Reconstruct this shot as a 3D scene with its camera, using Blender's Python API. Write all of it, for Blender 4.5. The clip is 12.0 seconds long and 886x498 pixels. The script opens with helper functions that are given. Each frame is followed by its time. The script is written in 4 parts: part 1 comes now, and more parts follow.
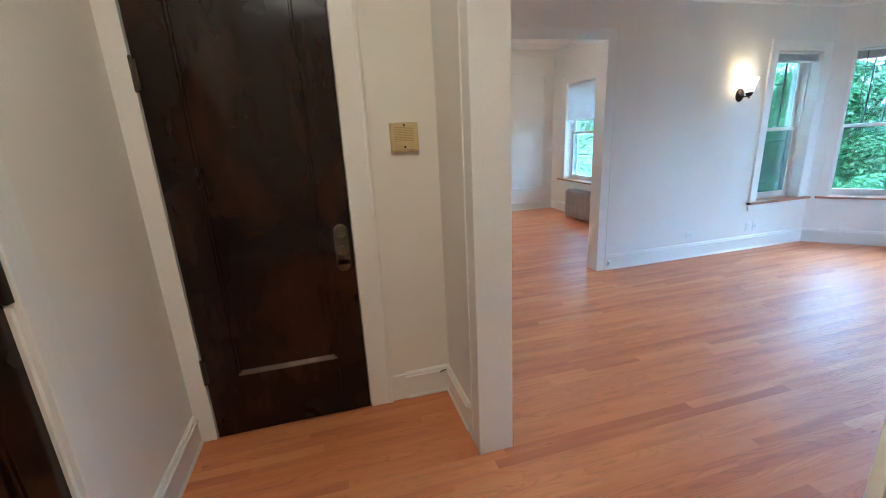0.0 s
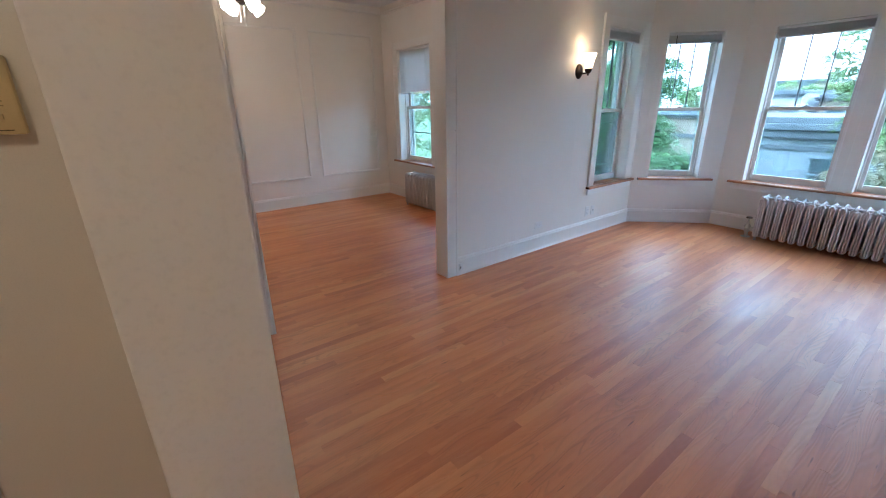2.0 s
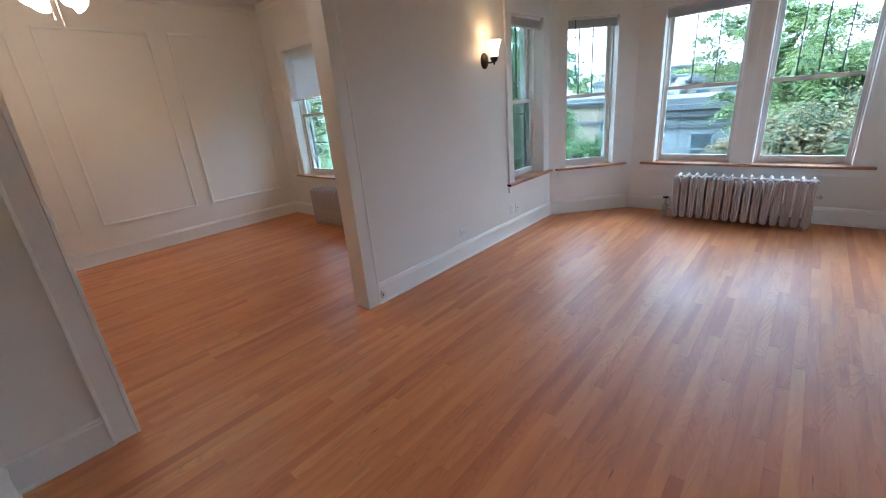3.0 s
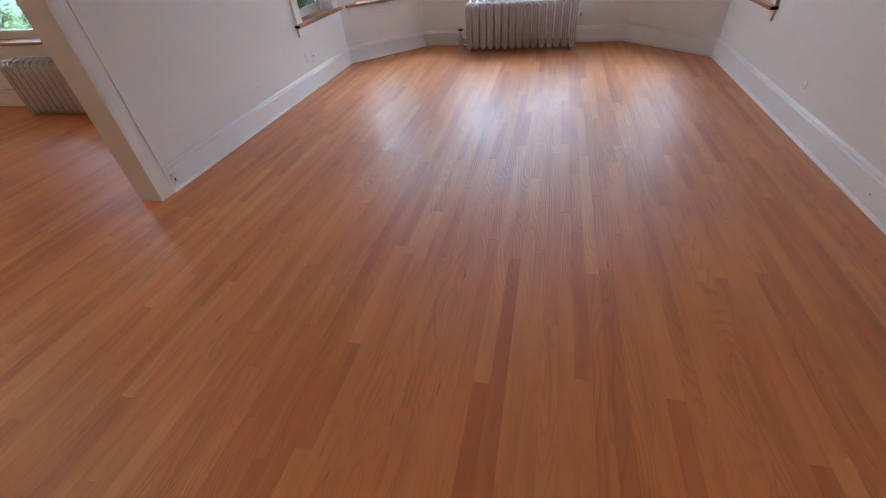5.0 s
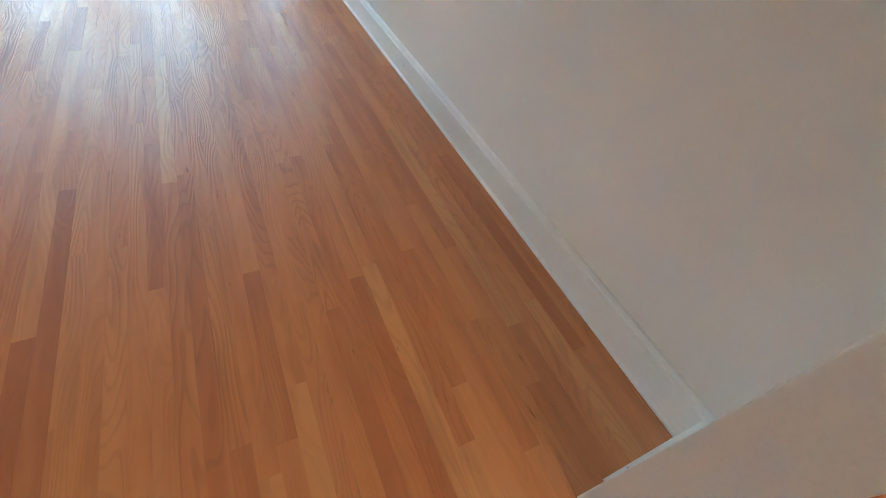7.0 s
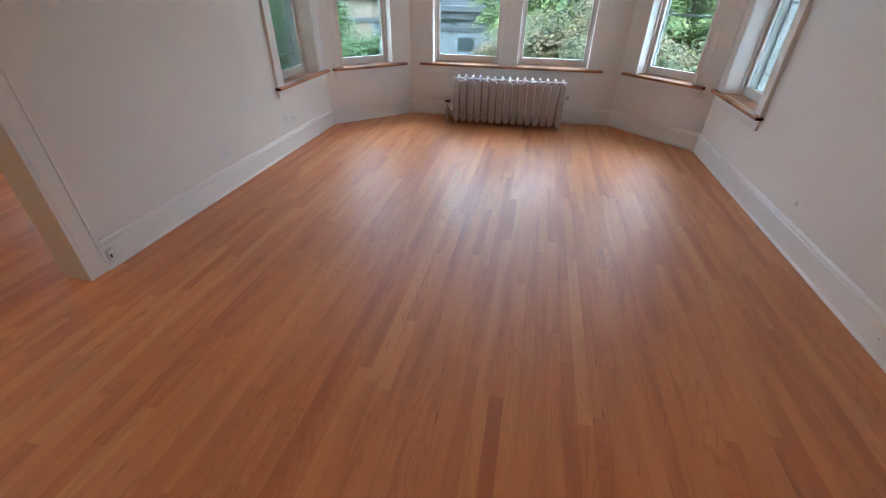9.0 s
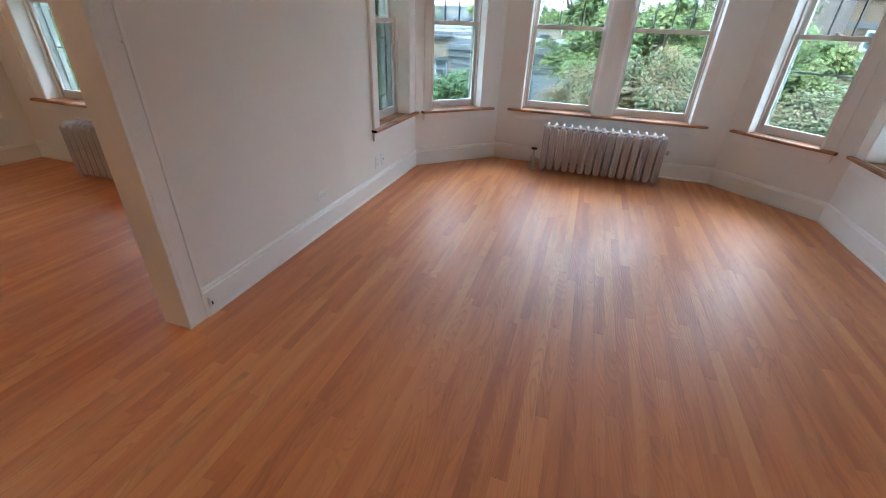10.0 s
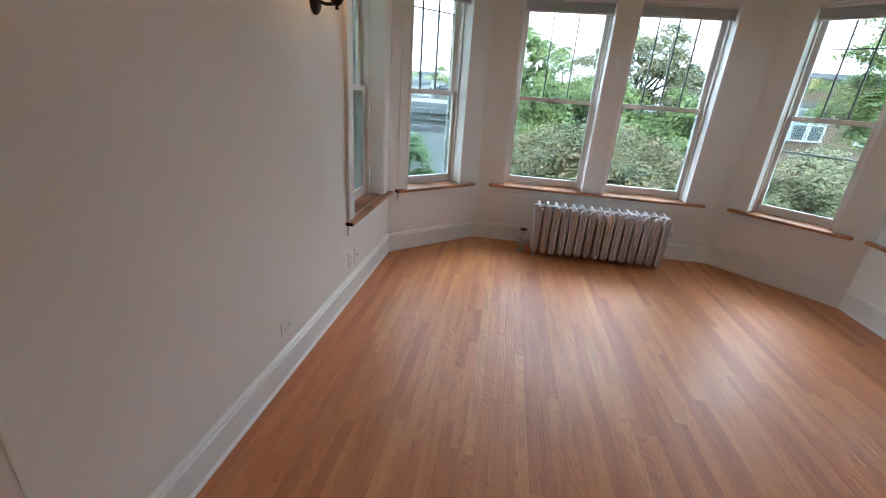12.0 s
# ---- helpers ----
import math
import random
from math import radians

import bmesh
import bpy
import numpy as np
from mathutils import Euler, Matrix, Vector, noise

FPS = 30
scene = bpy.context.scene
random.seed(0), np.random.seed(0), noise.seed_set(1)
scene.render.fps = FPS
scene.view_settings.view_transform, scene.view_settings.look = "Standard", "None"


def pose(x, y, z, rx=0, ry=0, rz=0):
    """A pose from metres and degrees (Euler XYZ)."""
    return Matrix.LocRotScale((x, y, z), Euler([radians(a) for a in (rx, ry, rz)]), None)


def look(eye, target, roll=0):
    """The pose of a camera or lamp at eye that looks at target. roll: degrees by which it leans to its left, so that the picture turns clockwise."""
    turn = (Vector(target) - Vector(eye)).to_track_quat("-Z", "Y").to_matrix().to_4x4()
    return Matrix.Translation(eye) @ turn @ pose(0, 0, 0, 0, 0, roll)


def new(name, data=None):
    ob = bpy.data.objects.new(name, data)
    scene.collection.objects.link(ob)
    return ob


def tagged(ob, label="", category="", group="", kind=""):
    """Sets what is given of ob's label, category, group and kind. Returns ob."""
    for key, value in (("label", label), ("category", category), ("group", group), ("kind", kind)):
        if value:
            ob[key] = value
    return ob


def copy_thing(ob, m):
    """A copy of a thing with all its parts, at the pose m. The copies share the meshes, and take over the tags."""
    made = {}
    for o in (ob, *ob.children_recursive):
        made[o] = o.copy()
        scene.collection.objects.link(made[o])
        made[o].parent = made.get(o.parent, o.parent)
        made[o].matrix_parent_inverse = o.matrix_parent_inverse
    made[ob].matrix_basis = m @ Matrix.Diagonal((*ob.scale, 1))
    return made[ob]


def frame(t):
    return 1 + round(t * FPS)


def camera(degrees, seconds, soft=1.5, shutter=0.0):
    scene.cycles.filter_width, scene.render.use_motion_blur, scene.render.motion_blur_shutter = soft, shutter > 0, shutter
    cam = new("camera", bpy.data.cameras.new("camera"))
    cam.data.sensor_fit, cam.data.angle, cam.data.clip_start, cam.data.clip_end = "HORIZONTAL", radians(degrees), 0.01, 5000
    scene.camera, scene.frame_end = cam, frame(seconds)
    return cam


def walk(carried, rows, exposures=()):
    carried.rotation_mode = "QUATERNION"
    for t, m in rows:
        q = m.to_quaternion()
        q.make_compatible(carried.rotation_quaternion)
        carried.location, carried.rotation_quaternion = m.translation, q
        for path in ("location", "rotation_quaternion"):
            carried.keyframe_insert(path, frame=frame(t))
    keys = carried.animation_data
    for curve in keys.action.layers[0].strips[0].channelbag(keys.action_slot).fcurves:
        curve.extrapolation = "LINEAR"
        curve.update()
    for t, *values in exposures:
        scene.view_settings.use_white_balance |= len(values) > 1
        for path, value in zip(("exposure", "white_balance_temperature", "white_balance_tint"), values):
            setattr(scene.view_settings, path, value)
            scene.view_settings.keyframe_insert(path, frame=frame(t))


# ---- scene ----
cam = camera(94.6, 12.0, soft=1.1)
PATH = [
    (0, (0.018, 0.006, 1.58), (0.511, 1.868, 1.044), -2.9),
    (0.5, (0.071, 0.183, 1.575), (0.65, 2.016, 1.022), -1.6),
    (1, (0.273, 0.452, 1.558), (1.029, 2.206, 0.964), -2.1),
    (1.5, (0.443, 0.717, 1.59), (1.302, 2.406, 0.951), -1.5),
    (2, (0.646, 1.012, 1.553), (1.784, 2.517, 0.883), -0.8),
    (2.5, (0.858, 1.205, 1.54), (2.184, 2.54, 0.866), -0.5),
    (2.7, (0.956, 1.277, 1.53), (2.3, 2.604, 0.868), -3.8),
    (4.3, (1.173, 1.543, 1.384), (2.759, 2.4, 0.516), -2.9),
    (4.5, (1.139, 1.53, 1.378), (2.729, 2.28, 0.425), -5.5),
    (5, (1.062, 1.467, 1.268), (2.558, 1.905, 0.017), -5.5),
    (5.5, (0.977, 1.29, 1.21), (2.257, 1.563, -0.303), -4.4),
    (6, (0.926, 1.064, 1.201), (2.155, 0.956, -0.373), -0.4),
    (6.5, (0.869, 0.874, 1.211), (1.988, 0.345, -0.361), 5.9),
    (6.7, (0.852, 0.849, 1.219), (1.9, 0.16, -0.339), 10.4),
    (8.3, (1.234, 1.402, 1.328), (2.88, 1.074, 0.24), 8.5),
    (8.5, (1.285, 1.424, 1.359), (2.949, 1.327, 0.255), 5.7),
    (9, (1.466, 1.556, 1.396), (3.108, 1.899, 0.308), 0.7),
    (9.5, (1.563, 1.815, 1.411), (3.202, 2.298, 0.372), 2.2),
    (10, (1.645, 2.077, 1.445), (3.313, 2.61, 0.478), 2.3),
    (10.5, (1.846, 2.215, 1.51), (3.566, 2.792, 0.667), 0.1),
    (11, (2.053, 2.348, 1.557), (3.856, 2.803, 0.823), -0.3),
    (11.5, (2.253, 2.566, 1.524), (4.108, 2.842, 0.829), -1.5),
    (12, (2.4, 2.812, 1.481), (4.247, 3.059, 0.754), 4.2),
]
EXPOSURES = [(0.0, 2.29, 4480, 3), (0.5, 2.22, 4520, 3), (1.0, 1.97, 4650, 6), (1.5, 1.82, 4840, 9), (2.0, 1.57, 5000, 11), (2.5, 1.46, 5230, 13), (4.5, 1.38, 6000, 17), (5.0, 1.48, 5950, 19), (5.5, 1.9, 5950, 9),
             (6.5, 2.06, 5400, -2), (8.5, 1.33, 6080, 16), (9.5, 1.4, 6080, 18), (10.5, 1.32, 6120, 17), (11.5, 1.2, 6200, 17), (12.0, 1.17, 6250, 17)]
walk(cam, [(t, look(eye, target, roll)) for t, eye, target, roll in PATH], EXPOSURES)

# ---- light ----
SKY = 0.10
OVERCAST = 13.0
world = bpy.data.worlds.new("overcast_sky")
scene.world = world
world.use_nodes = True
wn, wl = world.node_tree.nodes, world.node_tree.links
wn.clear()
w_out = wn.new("ShaderNodeOutputWorld")
w_bg = wn.new("ShaderNodeBackground")
w_sky = wn.new("ShaderNodeTexSky")
w_sky.sky_type = "NISHITA"
w_sky.sun_disc = False
w_sky.sun_elevation = radians(42)
w_sky.sun_rotation = radians(150)
w_scale = wn.new("ShaderNodeMix")
w_scale.data_type, w_scale.blend_type = "RGBA", "MULTIPLY"
w_scale.inputs["Factor"].default_value = 1.0
w_scale.inputs["B"].default_value = (SKY, SKY, SKY, 1)
w_coord = wn.new("ShaderNodeTexCoord")
w_noise = wn.new("ShaderNodeTexNoise")
w_noise.inputs["Scale"].default_value = 3.0
w_noise.inputs["Detail"].default_value = 5.0
w_ramp = wn.new("ShaderNodeValToRGB")
w_ramp.color_ramp.elements[0].position, w_ramp.color_ramp.elements[0].color = 0.3, (0.78, 0.92, 1.12, 1)
w_ramp.color_ramp.elements[1].position, w_ramp.color_ramp.elements[1].color = 0.65, (0.98, 1.02, 1.08, 1)
w_cloud = wn.new("ShaderNodeMix")
w_cloud.data_type, w_cloud.blend_type = "RGBA", "MULTIPLY"
w_cloud.inputs["Factor"].default_value = 1.0
w_cloud.inputs["B"].default_value = (OVERCAST, OVERCAST, OVERCAST, 1)
w_add = wn.new("ShaderNodeMix")
w_add.data_type, w_add.blend_type = "RGBA", "ADD"
w_add.inputs["Factor"].default_value = 1.0
wl.new(w_sky.outputs["Color"], w_scale.inputs["A"])
wl.new(w_coord.outputs["Generated"], w_noise.inputs["Vector"])
wl.new(w_noise.outputs["Fac"], w_ramp.inputs["Fac"])
wl.new(w_ramp.outputs["Color"], w_cloud.inputs["A"])
wl.new(w_scale.outputs["Result"], w_add.inputs["A"])
wl.new(w_cloud.outputs["Result"], w_add.inputs["B"])
wl.new(w_add.outputs["Result"], w_bg.inputs["Color"])
wl.new(w_bg.outputs["Background"], w_out.inputs["Surface"])

sun = new("sun", bpy.data.lights.new("sun", "SUN"))
sun.data.energy, sun.data.angle, sun.data.color = 0.8, radians(25), (1.0, 0.96, 0.9)
sun.matrix_world = look((20, -6, 16), (5, 2, 0))


# ---- materials ----
def principled(name):
    m = bpy.data.materials.new(name)
    m.use_nodes = True
    return m, m.node_tree.nodes, m.node_tree.links, m.node_tree.nodes["Principled BSDF"]


def noise_node(nodes, links, vector, scale, detail=4.0, rough=0.55):
    n = nodes.new("ShaderNodeTexNoise")
    n.inputs["Scale"].default_value = scale
    n.inputs["Detail"].default_value = detail
    n.inputs["Roughness"].default_value = rough
    links.new(vector, n.inputs["Vector"])
    return n.outputs["Fac"]


def mixed(nodes, links, a, b, factor, blend="MIX"):
    """a, b: sockets or colours; factor: a socket or a number."""
    n = nodes.new("ShaderNodeMix")
    n.data_type, n.blend_type = "RGBA", blend
    for value, key in ((a, "A"), (b, "B")):
        if isinstance(value, tuple):
            n.inputs[key].default_value = (*value[:3], 1)
        else:
            links.new(value, n.inputs[key])
    if isinstance(factor, (int, float)):
        n.inputs["Factor"].default_value = factor
    else:
        links.new(factor, n.inputs["Factor"])
    return n.outputs["Result"]


def ranged(nodes, links, value, lo, hi, a, b):
    n = nodes.new("ShaderNodeMapRange")
    for key, v in (("From Min", lo), ("From Max", hi), ("To Min", a), ("To Max", b)):
        n.inputs[key].default_value = v
    links.new(value, n.inputs["Value"])
    return n.outputs["Result"]


def surface(name, a, b, rough=0.5, metal=0.0, large=1.2, small=60.0, bump=0.15, depth=0.002, coat=0.0, stretch=(1, 1, 1), wave=0.0, chips=0.0):
    """A painted, metal or stone surface: two tones, blotches and grain, fine relief."""
    m, nodes, links, bsdf = principled(name)
    place = nodes.new("ShaderNodeTexCoord").outputs["Object"]
    mapping = nodes.new("ShaderNodeMapping")
    mapping.inputs["Scale"].default_value = stretch
    links.new(place, mapping.inputs["Vector"])
    vector = mapping.outputs["Vector"]
    blot = noise_node(nodes, links, vector, large, 3)
    grain = noise_node(nodes, links, vector, small, 5)
    tone = mixed(nodes, links, a, b, ranged(nodes, links, blot, 0.35, 0.65, 0, 1))
    tone = mixed(nodes, links, tone, tuple(c * 0.86 for c in a), ranged(nodes, links, grain, 0.5, 0.8, 0, 0.5))
    if chips:
        tone = mixed(nodes, links, tone, (0.20, 0.15, 0.11), ranged(nodes, links, noise_node(nodes, links, vector, 32.0, 2, 0.4), 0.80, 0.815, 0, chips))
    links.new(tone, bsdf.inputs["Base Color"])
    links.new(ranged(nodes, links, blot, 0.3, 0.7, rough * 0.85, min(1, rough * 1.15)), bsdf.inputs["Roughness"])
    bsdf.inputs["Metallic"].default_value = metal
    bsdf.inputs["Coat Weight"].default_value = coat
    b1 = nodes.new("ShaderNodeBump")
    b1.inputs["Strength"].default_value, b1.inputs["Distance"].default_value = bump, depth
    links.new(grain, b1.inputs["Height"])
    if wave:
        b2 = nodes.new("ShaderNodeBump")
        b2.inputs["Strength"].default_value, b2.inputs["Distance"].default_value = wave, 0.02
        links.new(noise_node(nodes, links, vector, 2.2, 2), b2.inputs["Height"])
        links.new(b2.outputs["Normal"], b1.inputs["Normal"])
    links.new(b1.outputs["Normal"], bsdf.inputs["Normal"])
    return m


def floor_wood(name, per_object):
    """Varnished red-oak strips; each strip has its own tone, grain offset and figure."""
    m, nodes, links, bsdf = principled(name)
    if per_object:
        chance = nodes.new("ShaderNodeObjectInfo").outputs["Random"]
    else:
        chance = nodes.new("ShaderNodeNewGeometry").outputs["Random Per Island"]
    place = nodes.new("ShaderNodeNewGeometry").outputs["Position"]
    shift = nodes.new("ShaderNodeVectorMath")
    shift.operation = "MULTIPLY"
    spread = nodes.new("ShaderNodeCombineXYZ")
    for key in ("X", "Y", "Z"):
        links.new(chance, spread.inputs[key])
    links.new(spread.outputs["Vector"], shift.inputs[0])
    shift.inputs[1].default_value = (37.0, 91.0, 53.0)
    add = nodes.new("ShaderNodeVectorMath")
    add.operation = "ADD"
    links.new(place, add.inputs[0])
    links.new(shift.outputs["Vector"], add.inputs[1])
    mapping = nodes.new("ShaderNodeMapping")
    mapping.inputs["Scale"].default_value = (2.3, 17.0, 1.0)
    links.new(add.outputs["Vector"], mapping.inputs["Vector"])
    vector = mapping.outputs["Vector"]
    ramp = nodes.new("ShaderNodeValToRGB")
    ramp.color_ramp.interpolation = "LINEAR"
    tones = [(0.0, (0.49, 0.152, 0.049)), (0.10, (0.55, 0.182, 0.060)), (0.24, (0.605, 0.212, 0.070)), (0.60, (0.645, 0.237, 0.079)),
             (0.82, (0.67, 0.260, 0.089)), (0.92, (0.685, 0.280, 0.098)), (1.0, (0.70, 0.305, 0.111))]
    ramp.color_ramp.elements[0].color = (*tones[0][1], 1)
    ramp.color_ramp.elements[1].color = (*tones[-1][1], 1)
    for at, c in tones[1:-1]:
        ramp.color_ramp.elements.new(at).color = (*c, 1)
    links.new(chance, ramp.inputs["Fac"])
    # plain-sawn figure: contour lines of a stretched field, closing into long loops
    field = noise_node(nodes, links, vector, 0.62, 3, 0.22)
    rings = nodes.new("ShaderNodeMath")
    rings.operation = "MULTIPLY"
    rings.inputs[1].default_value = 105.0
    links.new(field, rings.inputs[0])
    figure = nodes.new("ShaderNodeMath")
    figure.operation = "SINE"
    links.new(rings.outputs["Value"], figure.inputs[0])
    long_map = nodes.new("ShaderNodeMapping")
    long_map.inputs["Scale"].default_value = (1.3, 11.0, 1.0)
    links.new(add.outputs["Vector"], long_map.inputs["Vector"])
    streak = noise_node(nodes, links, long_map.outputs["Vector"], 1.6, 3, 0.45)
    fleck_map = nodes.new("ShaderNodeMapping")
    fleck_map.inputs["Scale"].default_value = (9.0, 55.0, 1.0)
    links.new(add.outputs["Vector"], fleck_map.inputs["Vector"])
    fleck = noise_node(nodes, links, fleck_map.outputs["Vector"], 1.0, 2, 0.4)
    pores = nodes.new("ShaderNodeMapping")
    pores.inputs["Scale"].default_value = (9.0, 420.0, 1.0)
    links.new(add.outputs["Vector"], pores.inputs["Vector"])
    pore = noise_node(nodes, links, pores.outputs["Vector"], 1.0, 3)
    often = nodes.new("ShaderNodeMath")
    often.operation = "MULTIPLY"
    often.inputs[1].default_value = 17.0
    links.new(chance, often.inputs[0])
    wrap = nodes.new("ShaderNodeMath")
    wrap.operation = "FRACT"
    links.new(often.outputs["Value"], wrap.inputs[0])
    strong = ranged(nodes, links, wrap.outputs["Value"], 0.35, 0.95, 0.05, 0.32)
    lines = nodes.new("ShaderNodeMath")
    lines.operation = "MULTIPLY"
    links.new(ranged(nodes, links, figure.outputs["Value"], 0.45, 1.0, 0, 1), lines.inputs[0])
    links.new(strong, lines.inputs[1])
    tone = mixed(nodes, links, ramp.outputs["Color"], (0.28, 0.095, 0.032), lines.outputs["Value"])
    tone = mixed(nodes, links, tone, (0.72, 0.318, 0.118), ranged(nodes, links, streak, 0.50, 0.72, 0, 0.36))
    dark = nodes.new("ShaderNodeMath")
    dark.operation = "SUBTRACT"
    dark.inputs[0].default_value = 1.0
    links.new(streak, dark.inputs[1])
    tone = mixed(nodes, links, tone, (0.36, 0.115, 0.034), ranged(nodes, links, dark.outputs["Value"], 0.50, 0.72, 0, 0.40))
    tone = mixed(nodes, links, tone, (0.16, 0.045, 0.015), ranged(nodes, links, fleck, 0.73, 0.80, 0, 0.6))
    tone = mixed(nodes, links, tone, (0.22, 0.075, 0.028), ranged(nodes, links, pore, 0.62, 0.80, 0, 0.10))
    links.new(tone, bsdf.inputs["Base Color"])
    wear = noise_node(nodes, links, place, 1.7, 4)
    links.new(ranged(nodes, links, wear, 0.3, 0.7, 0.37, 0.47), bsdf.inputs["Roughness"])
    bsdf.inputs["Specular IOR Level"].default_value = 0.66
    wavy = nodes.new("ShaderNodeBump")
    wavy.inputs["Strength"].default_value, wavy.inputs["Distance"].default_value = 0.10, 0.01
    links.new(noise_node(nodes, links, add.outputs["Vector"], 9.0, 2), wavy.inputs["Height"])
    fine = nodes.new("ShaderNodeBump")
    fine.inputs["Strength"].default_value, fine.inputs["Distance"].default_value = 0.36, 0.0009
    links.new(figure.outputs["Value"], fine.inputs["Height"])
    links.new(wavy.outputs["Normal"], fine.inputs["Normal"])
    links.new(fine.outputs["Normal"], bsdf.inputs["Normal"])
    return m


def stained_wood(name, dark, light, rough, gloss=0.35):
    m, nodes, links, bsdf = principled(name)
    place = nodes.new("ShaderNodeTexCoord").outputs["Object"]
    mapping = nodes.new("ShaderNodeMapping")
    mapping.inputs["Scale"].default_value = (9.0, 9.0, 1.5)
    links.new(place, mapping.inputs["Vector"])
    grain = noise_node(nodes, links, mapping.outputs["Vector"], 2.0, 6, 0.6)
    blot = noise_node(nodes, links, place, 2.4, 3, 0.45)
    cloud_map = nodes.new("ShaderNodeMapping")
    cloud_map.inputs["Scale"].default_value, cloud_map.inputs["Location"].default_value = (2.6, 2.6, 1.3), (3.1, 0.7, 5.2)
    links.new(place, cloud_map.inputs["Vector"])
    cloud = noise_node(nodes, links, cloud_map.outputs["Vector"], 1.5, 4, 0.55)
    tone = mixed(nodes, links, dark, light, ranged(nodes, links, grain, 0.25, 0.8, 0, 1))
    tone = mixed(nodes, links, tone, tuple(c * 1.6 for c in light), ranged(nodes, links, cloud, 0.44, 0.70, 0, 0.8))
    tone = mixed(nodes, links, tone, tuple(c * 0.25 for c in dark), ranged(nodes, links, blot, 0.42, 0.66, 0, 0.9))
    links.new(tone, bsdf.inputs["Base Color"])
    links.new(ranged(nodes, links, blot, 0.3, 0.7, rough * 0.8, rough * 2.2), bsdf.inputs["Roughness"])
    b1 = nodes.new("ShaderNodeBump")
    b1.inputs["Strength"].default_value, b1.inputs["Distance"].default_value = 0.5, 0.008
    links.new(noise_node(nodes, links, place, 4.0, 2), b1.inputs["Height"])
    links.new(b1.outputs["Normal"], bsdf.inputs["Normal"])
    bsdf.inputs["Specular IOR Level"].default_value = gloss
    return m


def window_glass(name, tint):
    m = bpy.data.materials.new(name)
    m.use_nodes = True
    nodes, links = m.node_tree.nodes, m.node_tree.links
    nodes.clear()
    out = nodes.new("ShaderNodeOutputMaterial")
    clear = nodes.new("ShaderNodeBsdfTransparent")
    clear.inputs["Color"].default_value = (*tint, 1)
    gloss = nodes.new("ShaderNodeBsdfGlossy")
    gloss.inputs["Roughness"].default_value = 0.02
    facing = nodes.new("ShaderNodeLayerWeight")
    facing.inputs["Blend"].default_value = 0.5
    curve = nodes.new("ShaderNodeMath")
    curve.operation = "POWER"
    curve.inputs[1].default_value = 5.0
    links.new(facing.outputs["Facing"], curve.inputs[0])
    share = ranged(nodes, links, curve.outputs["Value"], 0.0, 1.0, 0.035, 0.9)
    mix = nodes.new("ShaderNodeMixShader")
    links.new(share, mix.inputs["Fac"])
    links.new(clear.outputs["BSDF"], mix.inputs[1])
    links.new(gloss.outputs["BSDF"], mix.inputs[2])
    links.new(mix.outputs["Shader"], out.inputs["Surface"])
    return m


def lit_glass(name, colour, strength):
    m, nodes, links, bsdf = principled(name)
    bsdf.inputs["Base Color"].default_value = (0.85, 0.8, 0.7, 1)
    bsdf.inputs["Roughness"].default_value = 0.35
    bsdf.inputs["Emission Color"].default_value = (*colour, 1)
    bsdf.inputs["Emission Strength"].default_value = strength
    return m


def foliage(name, tones, patch):
    m = bpy.data.materials.new(name)
    m.use_nodes = True
    nodes, links = m.node_tree.nodes, m.node_tree.links
    bsdf = nodes["Principled BSDF"]
    chance = nodes.new("ShaderNodeNewGeometry").outputs["Random Per Island"]
    ramp = nodes.new("ShaderNodeValToRGB")
    ramp.color_ramp.elements[0].color = (*tones[0], 1)
    ramp.color_ramp.elements[1].color = (*tones[-1], 1)
    for i, c in enumerate(tones[1:-1]):
        ramp.color_ramp.elements.new((i + 1) / (len(tones) - 1)).color = (*c, 1)
    links.new(chance, ramp.inputs["Fac"])
    place = nodes.new("ShaderNodeNewGeometry").outputs["Position"]
    blot = noise_node(nodes, links, place, 1.6, 2)
    tone = mixed(nodes, links, ramp.outputs["Color"], patch, ranged(nodes, links, noise_node(nodes, links, place, 1.4, 3), 0.46, 0.62, 0, 0.6))
    # random dark patches put the shade of clump gaps into the leaf colour
    tone = mixed(nodes, links, tone, tuple(c * 0.6 for c in tones[0]), ranged(nodes, links, blot, 0.52, 0.68, 0, 0.5))
    links.new(tone, bsdf.inputs["Base Color"])
    bsdf.inputs["Roughness"].default_value = 0.5
    trans = nodes.new("ShaderNodeBsdfTranslucent")
    links.new(tone, trans.inputs["Color"])
    mix = nodes.new("ShaderNodeMixShader")
    mix.inputs["Fac"].default_value = 0.38
    links.new(bsdf.outputs["BSDF"], mix.inputs[1])
    links.new(trans.outputs["BSDF"], mix.inputs[2])
    links.new(mix.outputs["Shader"], nodes["Material Output"].inputs["Surface"])
    return m


